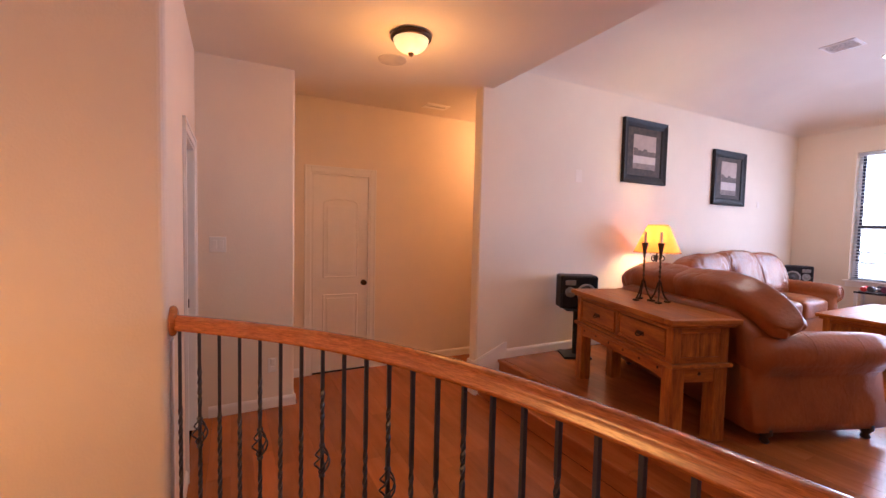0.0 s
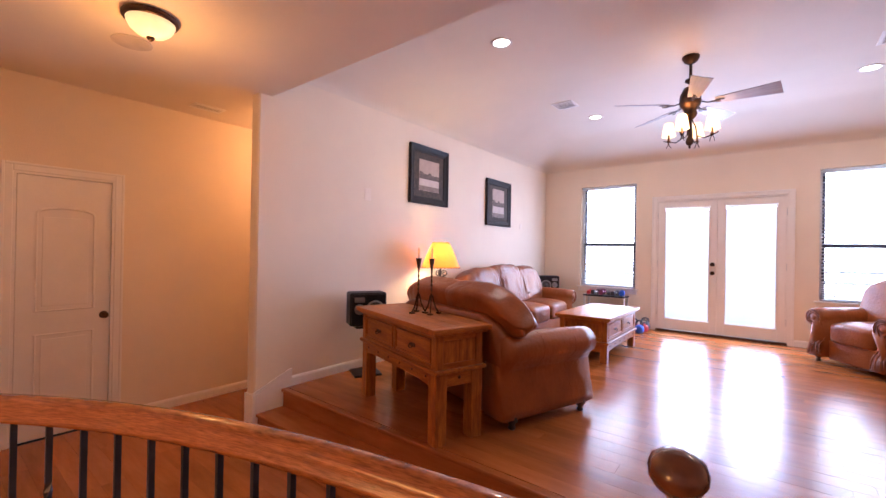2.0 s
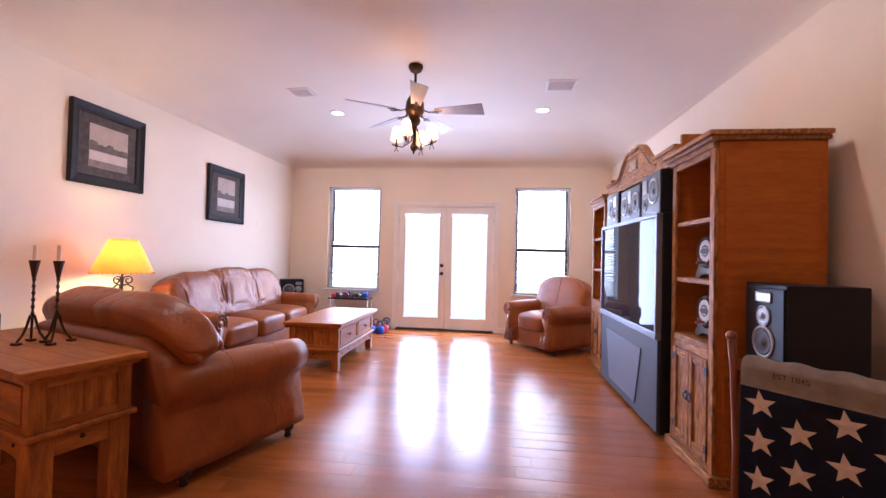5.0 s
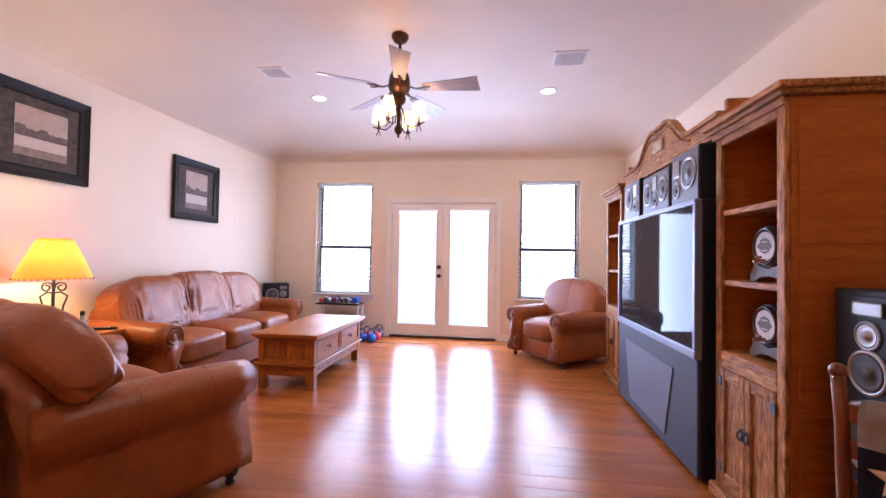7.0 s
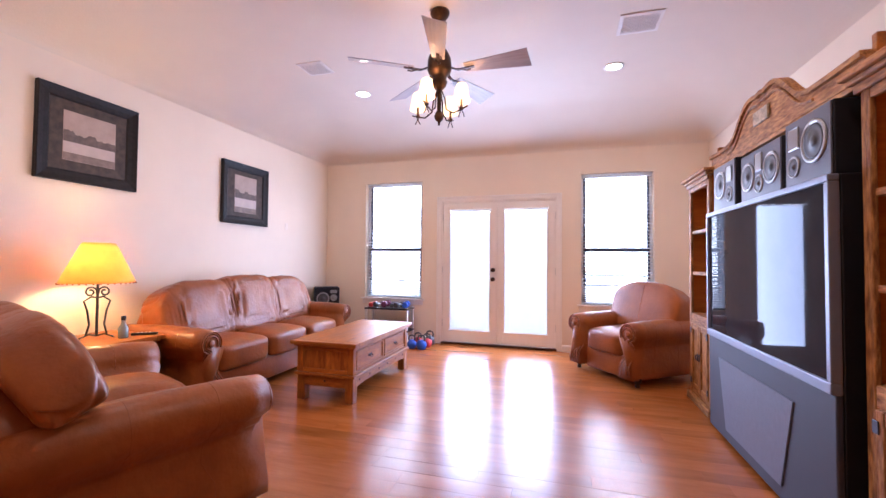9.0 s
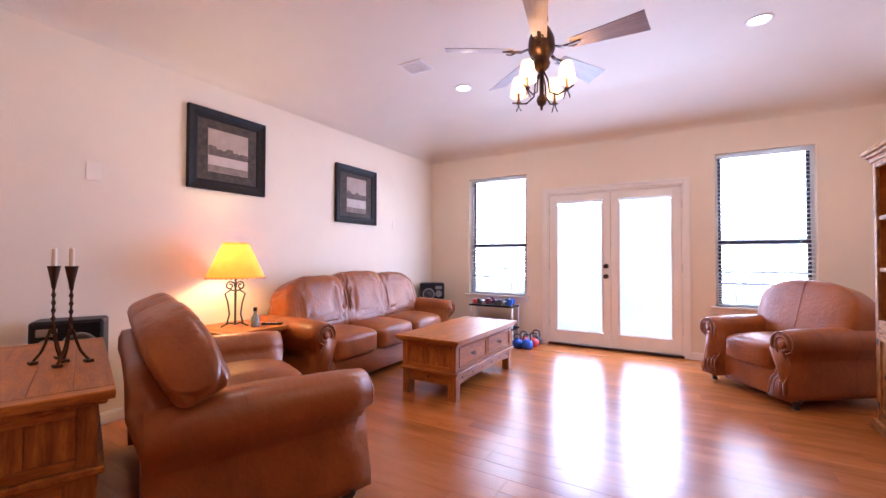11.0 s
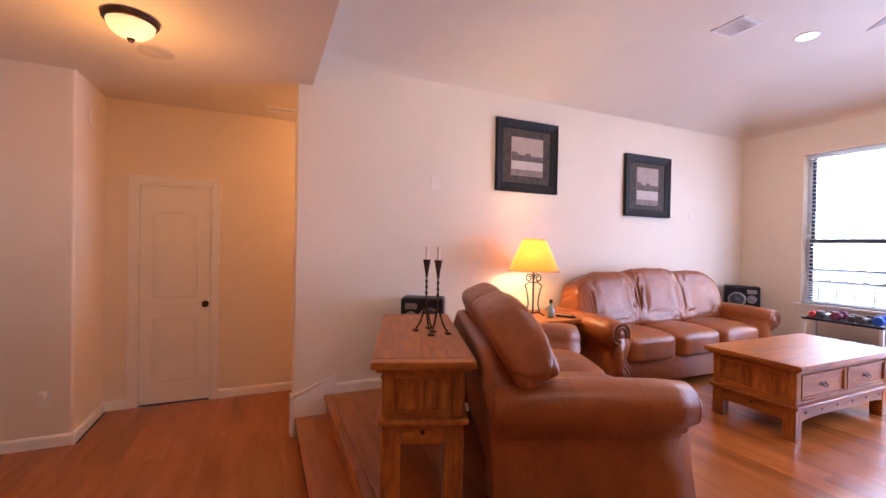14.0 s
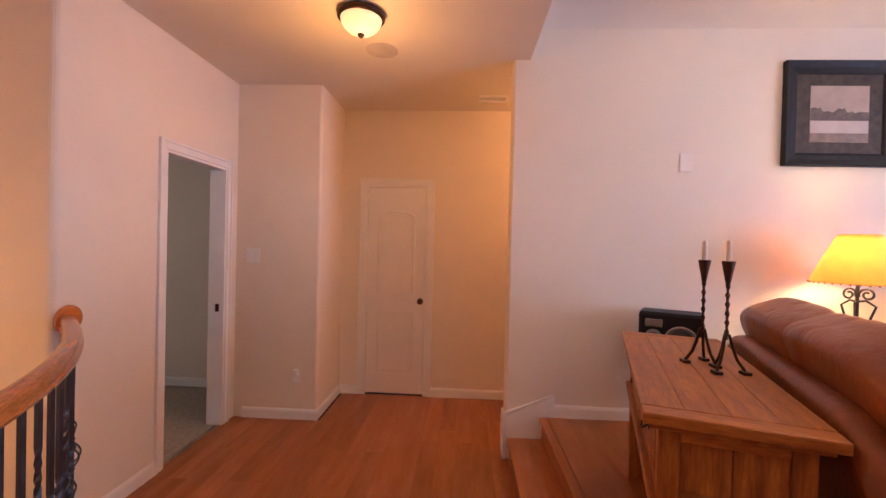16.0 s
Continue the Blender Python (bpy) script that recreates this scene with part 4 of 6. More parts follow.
            box(lb, sx * (bw / 2 - leg), sx * bw / 2, sy * (bd / 2 - leg), sy * bd / 2, 0.0, za, 0.005)
            part("leg", lb, PINE_Z, root)
    n = 6
    for sx in (-1, 1):
        bm = bmesh.new()
        lathe(bm, [(0.011, 0), (0.009, 0.004), (0.003, 0.007)], Matrix.Translation((sx * (bw / 2 - 0.0035), 0, za - 0.036)) @ pose(0, 0, 0, 0, sx * 90), 8)
        part("nail_head", bm, BRONZE, root)
    studs(root, [(-bw / 2 + 0.12 + (bw - 0.24) * k / (n - 1), -bd / 2 + 0.003, za - 0.032) for k in range(n)])
    return root


rustic_table("console_table", pose(1.210, -4.945, 0, 0, 0, -18), "rustic pine console table with two drawers behind the loveseat", "console table", 1.20, 0.45, 0.725, 0.225, 2, leg=0.085)
# the coffee table's drawers face the middle of the room
rustic_table("coffee_table", pose(1.64, -2.03, 0, 0, 0, 90), "rustic pine coffee table with drawers in front of the sofa", "coffee table", 1.30, 0.62, 0.50, 0.235, 2)
rustic_table("end_table", pose(0.33, -3.50, 0, 0, 0, 90), "rustic pine end table beside the sofa", "end table", 0.55, 0.58, 0.60, 0.17, 1)

# ---------------------------------------------------------------- table lamp and small things on tables
def scroll_points(cx, cz, r0, r1, a0, a1, n=22, y=0.0):
    return [(cx + (r0 + (r1 - r0) * k / n) * math.cos(a0 + (a1 - a0) * k / n), y, cz + (r0 + (r1 - r0) * k / n) * math.sin(a0 + (a1 - a0) * k / n)) for k in range(n + 1)]


SHADE = glowing("amber_lampshade", (1.0, 0.26, 0.02), 0.10, (0.6, 0.28, 0.05))
sn_ = SHADE.node_tree
hide = sn_.nodes.new("ShaderNodeBsdfTranslucent")
hide.inputs[0].default_value = (1.0, 0.56, 0.10, 1)
mixed = sn_.nodes.new("ShaderNodeMixShader")
mixed.inputs[0].default_value = 0.09
sn_.links.new(sn_.nodes["Principled BSDF"].outputs[0], mixed.inputs[1])
sn_.links.new(hide.outputs[0], mixed.inputs[2])
sn_.links.new(mixed.outputs[0], sn_.nodes["Material Output"].inputs[0])
lampo = thing("table_lamp", pose(0.29, -3.50, 0.60, 0, 0, 25), "lit iron table lamp with amber shade on the end table", "table lamp")
bm = bmesh.new()
rod(bm, (0, 0, 0.012), (0, 0, 0.52), 0.009, n=10)
part("stem", bm, IRON, lampo)
for a in range(3):
    bm = bmesh.new()
    sweep(bm, [(0.0, 0, 0.015), (0.05, 0, 0.03), (0.10, 0, 0.012), (0.115, 0, 0.006)], circle(0.006, 6), up=(0, 1, 0))
    sweep(bm, [(0.070, 0, 0.02), (0.048, 0, 0.10), (0.062, 0, 0.20), (0.085, 0, 0.27), (0.04, 0, 0.30), (0.0, 0, 0.29)], circle(0.007, 6), up=(0, 1, 0))
    sweep(bm, scroll_points(0.045, 0.335, 0.040, 0.012, math.radians(200), math.radians(-300)), circle(0.0065, 6), up=(0, 1, 0))
    p = part("scroll_leg", bm, IRON, lampo, smooth=True)
    p.rotation_euler = (0, 0, 2 * math.pi * a / 3)
bm = bmesh.new()
n = 36
rings = []
for r, z in ((0.222, 0.400), (0.216, 0.42), (0.165, 0.54), (0.112, 0.66), (0.097, 0.690)):
    rings.append([bm.verts.new(((r + (0.004 * math.cos(k * 9 * 2 * math.pi / n) if z < 0.4 else 0)) * math.cos(2 * math.pi * k / n), r * math.sin(2 * math.pi * k / n),
                                z + (0.006 * (k % 2) if z < 0.4 else 0))) for k in range(n)])
for a, b in zip(rings, rings[1:]):
    for k in range(n):
        bm.faces.new((a[k], a[(k + 1) % n], b[(k + 1) % n], b[k]))
bmesh.ops.solidify(bm, geom=bm.faces[:], thickness=0.002)
sh = part("shade", bm, SHADE, lampo, "glowing amber hide shade", smooth=True)
bm = bmesh.new()
for k in range(n):
    a = 2 * math.pi * (k + 0.5) / n
    bmesh.ops.create_icosphere(bm, subdivisions=1, radius=0.006, matrix=Matrix.Translation((0.224 * math.cos(a), 0.224 * math.sin(a), 0.398)))
tagged(part("lacing", bm, material("brown_lacing", (0.30, 0.10, 0.02), 0.6), sh), kind="stuff")
bm = bmesh.new()
for a in range(3):
    q = 2 * math.pi * a / 3
    rod(bm, (0, 0, 0.655), (0.100 * math.cos(q), 0.100 * math.sin(q), 0.655), 0.002, n=5)
lathe(bm, [(0.014, 0.40), (0.014, 0.46), (0.03, 0.50), (0.028, 0.54), (0.01, 0.56)], n=12)
part("socket", bm, IRON, lampo)

rem = thing("remote_control", pose(0.50, -3.30, 0.60, 0, 0, 35), "black remote control lying on the end table", "remote control")
part("body", boxed(-0.085, 0.085, -0.022, 0.022, 0.0, 0.018, 0.005), BLACK, rem)
for k in range(4):
    part("button", boxed(-0.05 + 0.025 * k, -0.038 + 0.025 * k, -0.008, 0.008, 0.0175, 0.021, 0.002), WHITE, rem)
bot = thing("glass_bottle", pose(0.47, -3.44, 0.60), "small clear glass bottle with dark cap on the end table", "bottle")
bm = bmesh.new()
lathe(bm, [(0.030, 0), (0.032, 0.01), (0.032, 0.075), (0.014, 0.10), (0.012, 0.13)], n=18)
part("body", bm, material("smoky_glass", (0.25, 0.30, 0.30), 0.1, vary=0.1, coat=0.6), bot, smooth=True)
bm = bmesh.new()
lathe(bm, [(0.015, 0.128), (0.015, 0.155), (0.010, 0.16)], n=14)
part("cap", bm, BLACK, bot)

WAX = material("ivory_wax", (0.80, 0.70, 0.58), 0.5, vary=0.03)


def candlestick(m, h, lean):
    c_ = thing("candlestick", m, "twisted dark iron candlestick with ivory taper on the console", "candlestick", "candlesticks on the console")
    bm = bmesh.new()
    for a in range(3):
        q = 2 * math.pi * a / 3 + lean
        sweep(bm, [(d * math.cos(q), d * math.sin(q), z) for d, z in ((0.008, 0.14), (0.022, 0.085), (0.034, 0.05), (0.048, 0.028), (0.060, 0.012))], circle(0.0055, 6))
        box(bm, 0.060 * math.cos(q) - 0.017, 0.060 * math.cos(q) + 0.017, 0.060 * math.sin(q) - 0.014, 0.060 * math.sin(q) + 0.014, 0.0, 0.012, 0.002)
    part("tripod_foot", bm, BRONZE, c_)
    bm = bmesh.new()
    rings = []
    for i in range(40):
        z = 0.12 + (h - 0.20) * i / 39
        rings.append([bm.verts.new((0.008 * math.cos(i * 0.5 + k * math.pi / 2) * (1 if k % 2 else 0.6), 0.008 * math.sin(i * 0.5 + k * math.pi / 2) * (1 if k % 2 else 0.6), z)) for k in range(4)])
    for a, b in zip(rings, rings[1:]):
        for k in range(4):
            bm.faces.new((a[k], a[(k + 1) % 4], b[(k + 1) % 4], b[k]))
    part("twisted_stem", bm, BRONZE, c_)
    bm = bmesh.new()
    lathe(bm, [(0.008, h - 0.085), (0.012, h - 0.06), (0.023, h), (0.020, h), (0.010, h - 0.02)], n=14)
    part("cup", bm, BRONZE, c_)
    bm = bmesh.new()
    lathe(bm, [(0.0095, h - 0.02), (0.009, h + 0.072), (0.004, h + 0.077)], n=12)
    rod(bm, (0, 0, h + 0.075), (0.001, 0, h + 0.084), 0.001, n=5)
    part("candle", bm, WAX, c_, "ivory taper candle")
    return c_


candlestick(pose(1.185, -4.895, 0.725), 0.41, 0.4)
candlestick(pose(1.290, -4.868, 0.725), 0.41, 1.1)

# ---------------------------------------------------------------- pictures
FRAMEWOOD = material("black_carved_frame", (0.013, 0.010, 0.009), 0.5, spec=0.25, vary=0.25, scale=30, bump=0.002, bump_scale=60)
MATBOARD = material("brown_mat_board", (0.06, 0.04, 0.028), 0.7, vary=0.25, scale=20, bump=0.001, bump_scale=80)
INK1 = material("print_sky", (0.40, 0.30, 0.25), 0.5, vary=0.08, scale=8)
INK2 = material("print_water", (0.48, 0.39, 0.35), 0.5, vary=0.06, scale=8)
INK3 = material("print_land", (0.12, 0.085, 0.07), 0.6, vary=0.2, scale=20)
INK4 = material("print_shore", (0.20, 0.145, 0.12), 0.6, vary=0.15, scale=20)


def picture(m, w, h, label, inner, trees):
    p = thing("picture", m, label, "picture", "landscape pictures")
    fw = 0.085
    sec = [(-fw / 2, 0.0), (fw / 2, 0.0), (fw / 2, 0.012), (fw / 2 - 0.012, 0.022), (0.0, 0.026), (-fw / 2 + 0.02, 0.034), (-fw / 2 + 0.006, 0.040), (-fw / 2, 0.036)]
    a, b = w / 2 - fw / 2, h / 2 - fw / 2
    bm = bmesh.new()
    pts = [Vector((-a, 0, -b)), Vector((a, 0, -b)), Vector((a, 0, b)), Vector((-a, 0, b))]
    rings = []
    for q in pts:
        sx, sz = math.copysign(1, q.x), math.copysign(1, q.z)
        rings.append([bm.verts.new((q.x - sx * u, -v, q.z - sz * u)) for u, v in sec])
    for i in range(4):
        r1, r2 = rings[i], rings[(i + 1) % 4]
        for j in range(len(sec)):
            bm.faces.new((r1[j], r1[(j + 1) % len(sec)], r2[(j + 1) % len(sec)], r2[j]))
    part("frame", bm, FRAMEWOOD, p, "black carved wooden frame")
    part("mat", boxed(-a, a, -0.012, -0.002, -b, b), MATBOARD, p, "dark brown mat")
    iw, ih = inner
    pr = part("print", boxed(-iw / 2, iw / 2, -0.0145, -0.0125, -ih / 2, ih / 2), INK1, p, "sepia lakeside landscape print")
    part("water", boxed(-iw / 2 + 0.002, iw / 2 - 0.002, -0.0152, -0.0147, -ih / 2 + 0.06, -ih * 0.12), INK2, pr)
    part("shore", boxed(-iw / 2 + 0.002, iw / 2 - 0.002, -0.0152, -0.0147, -ih / 2 + 0.002, -ih / 2 + 0.058), INK4, pr)
    bm = bmesh.new()
    out = [(-iw / 2 + 0.002, -ih * 0.12), (iw / 2 - 0.002, -ih * 0.12)]
    rng = random.Random(trees)
    for k in range(25):
        x = iw / 2 - 0.002 - (iw - 0.004) * k / 24
        out.append((x, ih * (0.02 + 0.035 * rng.random() + (0.07 if k > 19 else 0) + (0.05 if 9 < k < 14 else 0))))
    prism(bm, out, -0.0158, -0.0153)
    part("tree_line", bm, INK3, pr)
    return p


picture(pose(0.0, -3.402, 2.092, 0, 0, 90), 0.71, 0.69, "framed sepia lake landscape in a broad black frame", (0.37, 0.37), 3)
picture(pose(0.0, -1.757, 1.926, 0, 0, 90), 0.71, 0.69, "framed pale lake landscape with patterned mat", (0.34, 0.42), 8)

# ---------------------------------------------------------------- loudspeakers
CONE = material("grey_speaker_cone", (0.07, 0.07, 0.075), 0.5, vary=0.2)
SILVER = material("silver_trim_ring", (0.36, 0.35, 0.34), 0.3, metal=0.7, vary=0.05)


def driver(parent, x, z, r, y=0.0, cone=None):
    bm = bmesh.new()
    m = Matrix.Translation((x, y, z)) @ pose(0, 0, 0, 90)
    lathe(bm, [(r * 1.12, -0.001), (r * 1.12, 0.005), (r * 0.98, 0.008), (r * 0.94, 0.004), (r * 0.90, 0.0015), (r * 0.88, -0.001)], m, 24)
    d_ = part("driver", bm, SILVER, parent, smooth=True)
    bm = bmesh.new()
    lathe(bm, [(r * 0.90, 0.001), (r * 0.86, 0.006), (r * 0.74, 0.005), (r * 0.30, 0.0015), (r * 0.27, 0.006), (r * 0.12, 0.010), (r * 0.02, 0.011)], m, 24)
    part("cone", bm, cone or CONE, d_, smooth=True)


def side_speaker(m, label, flip):
    """Three-way speaker lying on its side on a stand; front at -y."""
    s_ = thing("loudspeaker", m, label, "loudspeaker", "side speakers on stands")
    part("cabinet", boxed(-0.175, 0.175, 0.0, 0.20, 0.47, 0.785, 0.02, 3), BLACK, s_)
    part("baffle", boxed(-0.162, 0.162, -0.006, -0.0005, 0.485, 0.77, 0.004), BLACK, s_)
    driver(s_, flip * 0.062, 0.62, 0.082, -0.006)
    driver(s_, flip * -0.088, 0.63, 0.044, -0.006, SILVER)
    part("tweeter", boxed(flip * -0.088 - 0.048, flip * -0.088 + 0.048, -0.012, -0.0062, 0.695, 0.742, 0.006), SILVER, s_, "silver horn tweeter")
    bm = bmesh.new()
    rod(bm, (0, 0.10, 0.02), (0, 0.10, 0.47), 0.022, n=14)
    box(bm, -0.12, 0.12, -0.02, 0.22, 0.45, 0.469, 0.004)
    part("post", bm, BLACK, s_)
    part("base_plate", boxed(-0.13, 0.13, -0.04, 0.22, 0.0, 0.02, 0.006), BLACK, s_)
    return s_


side_speaker(pose(0.286, -4.579, 0, 0, 0, 62), "black loudspeaker on a stand against the wall by the console", 1)
side_speaker(pose(0.27, -0.40, 0.0, 0, 0, 38), "black loudspeaker on a stand in the room corner", -1)

tw = thing("tower_speaker", pose(4.76, -4.52, 0, 0, 0, -90), "tall black floor loudspeaker beside the bookcase", "loudspeaker")
part("cabinet", boxed(-0.15, 0.15, 0.0, 0.34, 0.0, 1.11, 0.006), BLACK, tw)
part("baffle", boxed(-0.14, 0.14, -0.008, -0.0005, 0.03, 1.09, 0.004), BLACK, tw)
part("tweeter", boxed(-0.06, 0.06, -0.014, -0.008, 1.02, 1.07, 0.006), SILVER, tw)
driver(tw, 0, 0.955, 0.045, -0.008, SILVER)
driver(tw, 0, 0.83, 0.07, -0.008)
driver(tw, 0, 0.61, 0.11, -0.008)

# ---------------------------------------------------------------- bookcases, bridge and television
WORN = material("distressed_pine", (0.60, 0.30, 0.095), 0.55, spec=0.25, vary=0.2, scale=9, stretch=(5, 5, 1.0), fine=0.75, bump=0.004, bump_scale=16,
                color2=(0.25, 0.085, 0.020), per_piece=0.15)
WORN_X = material("distressed_pine_long", (0.60, 0.30, 0.095), 0.55, spec=0.25, vary=0.2, scale=9, stretch=(1.0, 5, 5), fine=0.75, bump=0.004, bump_scale=16,
                  color2=(0.25, 0.085, 0.020), per_piece=0.15)


PINE_SIDE = material("stained_pine_side", (0.50, 0.150, 0.012), 0.45, spec=0.22, vary=0.1, scale=4, stretch=(3, 1, 8), fine=0.12,
                     bump=0.0004, bump_scale=16, color2=(0.40, 0.108, 0.008), per_piece=0.06)


STAINED = material("dark_stained_back", (0.20, 0.052, 0.008), 0.5, spec=0.2, vary=0.15, scale=4, stretch=(6, 6, 1), fine=0.2, bump=0.0005, bump_scale=16)


def bookcase(m, label, w=0.53, d=0.56):
    b_ = thing("bookcase", m, label, "bookcase", "entertainment wall bookcases")
    h = 1.87
    hw2 = w / 2
    for s in (-1, 1):
        part("side_panel", boxed(s * (hw2 - 0.022), s * hw2, 0.022, d, 0.06, h, 0.002), PINE_SIDE, b_)
        part("face_stile", boxed(s * (hw2 - 0.05), s * hw2, 0.0, 0.0215, 0.06, h, 0.005), WORN, b_)
        for z0, z1 in ((0.08, 0.60), (0.66, 1.22), (1.28, 1.82)):
            if s > 0:
                part("end_board", boxed(hw2 + 0.0005, hw2 + 0.006, 0.05, d - 0.03, z0, z1, 0.002), PINE_SIDE, b_)
    part("back_panel", boxed(-hw2 + 0.022, hw2 - 0.022, d - 0.012, d, 0.06, h), STAINED, b_)
    for z in (0.72, 1.08, 1.435):
        part("shelf", boxed(-hw2 + 0.023, hw2 - 0.023, 0.012, d - 0.013, z, z + 0.028, 0.004), WORN_X, b_)
    part("top_board", boxed(-hw2 + 0.023, hw2 - 0.023, 0.0, d - 0.013, h - 0.025, h, 0.002), PINE, b_)
    part("head_rail", boxed(-hw2 + 0.051, hw2 - 0.051, 0.0, 0.0215, h - 0.07, h - 0.0255, 0.004), WORN_X, b_)
    for k, (o, z0, z1) in enumerate(((0.015, h - 0.035, h), (0.032, h + 0.0005, h + 0.024), (0.05, h + 0.0245, h + 0.052))):
        part("crown_moulding", boxed(-hw2 - o, hw2 + o, -o, d, z0, z1, 0.007, 3) if k else boxed(-hw2 - o, hw2 + o, -o, -0.001, z0, z1, 0.005), WORN_X, b_)
    part("plinth", boxed(-hw2 - 0.02, hw2 + 0.02, -0.025, d, 0.0, 0.0595, 0.008, 3), WORN_X, b_)
    part("bottom_rail", boxed(-hw2 + 0.051, hw2 - 0.051, 0.001, 0.0215, 0.06, 0.10, 0.003), WORN_X, b_)
    part("middle_rail", boxed(-hw2 + 0.051, hw2 - 0.051, 0.0, 0.0118, 0.665, 0.748, 0.004), WORN_X, b_)
    for s in (-1, 1):
        x0, x1 = (-hw2 + 0.053, -0.002) if s < 0 else (0.002, hw2 - 0.053)
        dr = part("door", boxed(x0 + 0.04, x1 - 0.04, 0.006, 0.02, 0.14, 0.62, 0.002), WORN, b_, "distressed pine cupboard door")
        for xa, xb in ((x0, x0 + 0.042), (x1 - 0.042, x1)):
            part("stile", boxed(xa, xb, -0.006, 0.0215, 0.102, 0.663, 0.005), WORN, dr)
        for za, zb in ((0.102, 0.15), (0.612, 0.663)):
            part("rail", boxed(x0 + 0.0425, x1 - 0.0425, -0.005, 0.0215, za, zb, 0.005), WORN_X, dr)
        hx = x1 - 0.02 if s < 0 else x0 + 0.02
        bm = bmesh.new()
        box(bm, hx - 0.012, hx + 0.012, -0.010, -0.006, 0.37, 0.43, 0.002)
        sweep(bm, [(hx, -0.01, 0.42), (hx, -0.024, 0.405), (hx, -0.022, 0.385), (hx, -0.01, 0.375)], circle(0.004, 6), up=(1, 0, 0))
        part("latch", bm, IRON, dr)
        ex = x0 + 0.006 if s < 0 else x1 - 0.006
        for z in (0.17, 0.60):
            part("hinge", boxed(ex - 0.016, ex + 0.016, -0.0105, -0.006, z - 0.024, z + 0.024, 0.002), IRON, dr)
    return b_


bookcase(pose(4.64, -4.025, 0, 0, 0, -90), "distressed pine bookcase with cupboard doors holding two small barrels")
bookcase(pose(4.64, -1.805, 0, 0, 0, -90), "distressed pine bookcase with cupboard doors near the recliner")

br = thing("bridge_shelf", pose(4.66, -2.915, 0, 0, 0, -90), "arched distressed pine bridge between the bookcases", "shelf")
half = 0.843
bm = bmesh.new()
outl = [(-half, 1.74), (half, 1.74)]
n = 40
for k in range(n + 1):
    x = half - 2 * half * k / n
    u = abs(x) / half
    z = 2.00 + 0.20 * math.exp(-(x / 0.33) ** 4) * (1.0 - 0.12 * math.exp(-(x / 0.10) ** 2) if u > 0.04 else 0.95) + 0.02 * max(0, u - 0.8)
    outl.append((x, z))
prism(bm, [(x, z if i > 1 else 1.90) for i, (x, z) in enumerate(outl)], 0.0, 0.035)
part("arched_board", bm, WORN_X, br)
bm = bmesh.new()
sweep(bm, [(x, -0.006, z - 0.012) for x, z in outl[2:]], [(-0.012, -0.012), (0.012, -0.012), (0.012, 0.012), (-0.012, 0.012)], up=(0, 0, 1))
part("arch_moulding", bm, WORN_X, br)
bm = bmesh.new()
sweep(bm, [(x, -0.004, z - 0.06) for x, z in outl[10:-8]], circle(0.008, 6), up=(0, 0, 1))
part("carved_bead", bm, WORN_X, br)
part("plaque", boxed(-0.09, 0.09, -0.014, -0.001, 2.0, 2.08, 0.004), material("carved_plaque", (0.50, 0.38, 0.24), 0.5, vary=0.25, scale=40, bump=0.002), br, "pale carved plaque")
part("lower_rail", boxed(-half, half, 0.001, 0.034, 1.875, 1.8995, 0.004), WORN_X, br)
part("top_shelf", boxed(-half, half, 0.0355, 0.50, 1.90, 1.925, 0.003), PINE, br)
for s in (-1, 1):
    part("end_block", boxed(s * (half - 0.03), s * half, 0.036, 0.50, 1.9255, 2.07, 0.004), PINE, br)

TVGREY = material("grey_plastic", (0.042, 0.043, 0.065), 0.6, vary=0.05, scale=14)
TVSILVER = material("silver_plastic", (0.19, 0.20, 0.26), 0.40, metal=0.3, vary=0.04)
SCREEN = material("dark_screen", (0.030, 0.032, 0.038), 0.10, vary=0.05, spec=0.05)
sn = SCREEN.node_tree
sb_ = sn.nodes["Principled BSDF"]
for link in list(sb_.inputs["Roughness"].links):
    sn.links.remove(link)
sb_.inputs["Roughness"].default_value = 0.03
tv = thing("television", pose(4.575, -2.975, 0, 0, 0, -90), "large grey rear-projection television on the floor", "television")
W = 0.725
part("cabinet", boxed(-W, W, 0.03, 0.60, 0.025, 1.545, 0.006), BLACK, tv)
part("lower_front", boxed(-W, W, 0.004, 0.0295, 0.03, 0.665, 0.006), TVGREY, tv)
bm = bmesh.new()
prism(bm, [(-0.40, 0.10), (0.30, 0.10), (0.42, 0.545), (-0.52, 0.545)], -0.004, 0.0035)
part("speaker_grille", bm, material("light_grey_grille", (0.15, 0.155, 0.21), 0.6, vary=0.05, scale=30, bump=0.001, bump_scale=300), tv, "light grey speaker cloth")
bm = bmesh.new()
box(bm, -W, W, -0.012, 0.0295, 0.667, 0.715, 0.006)
box(bm, -W, W, -0.012, 0.0295, 1.515, 1.545, 0.006)
box(bm, -W, -W + 0.03, -0.0115, 0.029, 0.715, 1.515, 0.004)
box(bm, W - 0.03, W, -0.0115, 0.029, 0.715, 1.515, 0.004)
part("bezel", bm, TVSILVER, tv, "silver screen surround")
bm = bmesh.new()
n = 16
grid = [[bm.verts.new((-W + 0.03 + (2 * W - 0.06) * i / n, 0.004 - 0.006 * (1 - (2 * i / n - 1) ** 2), 0.715 + 0.80 * j / 8)) for i in range(n + 1)] for j in range(9)]
for j in range(8):
    for i in range(n):
        bm.faces.new((grid[j][i], grid[j][i + 1], grid[j + 1][i + 1], grid[j + 1][i]))
part("screen", bm, SCREEN, tv, "glossy dark screen", smooth=True)
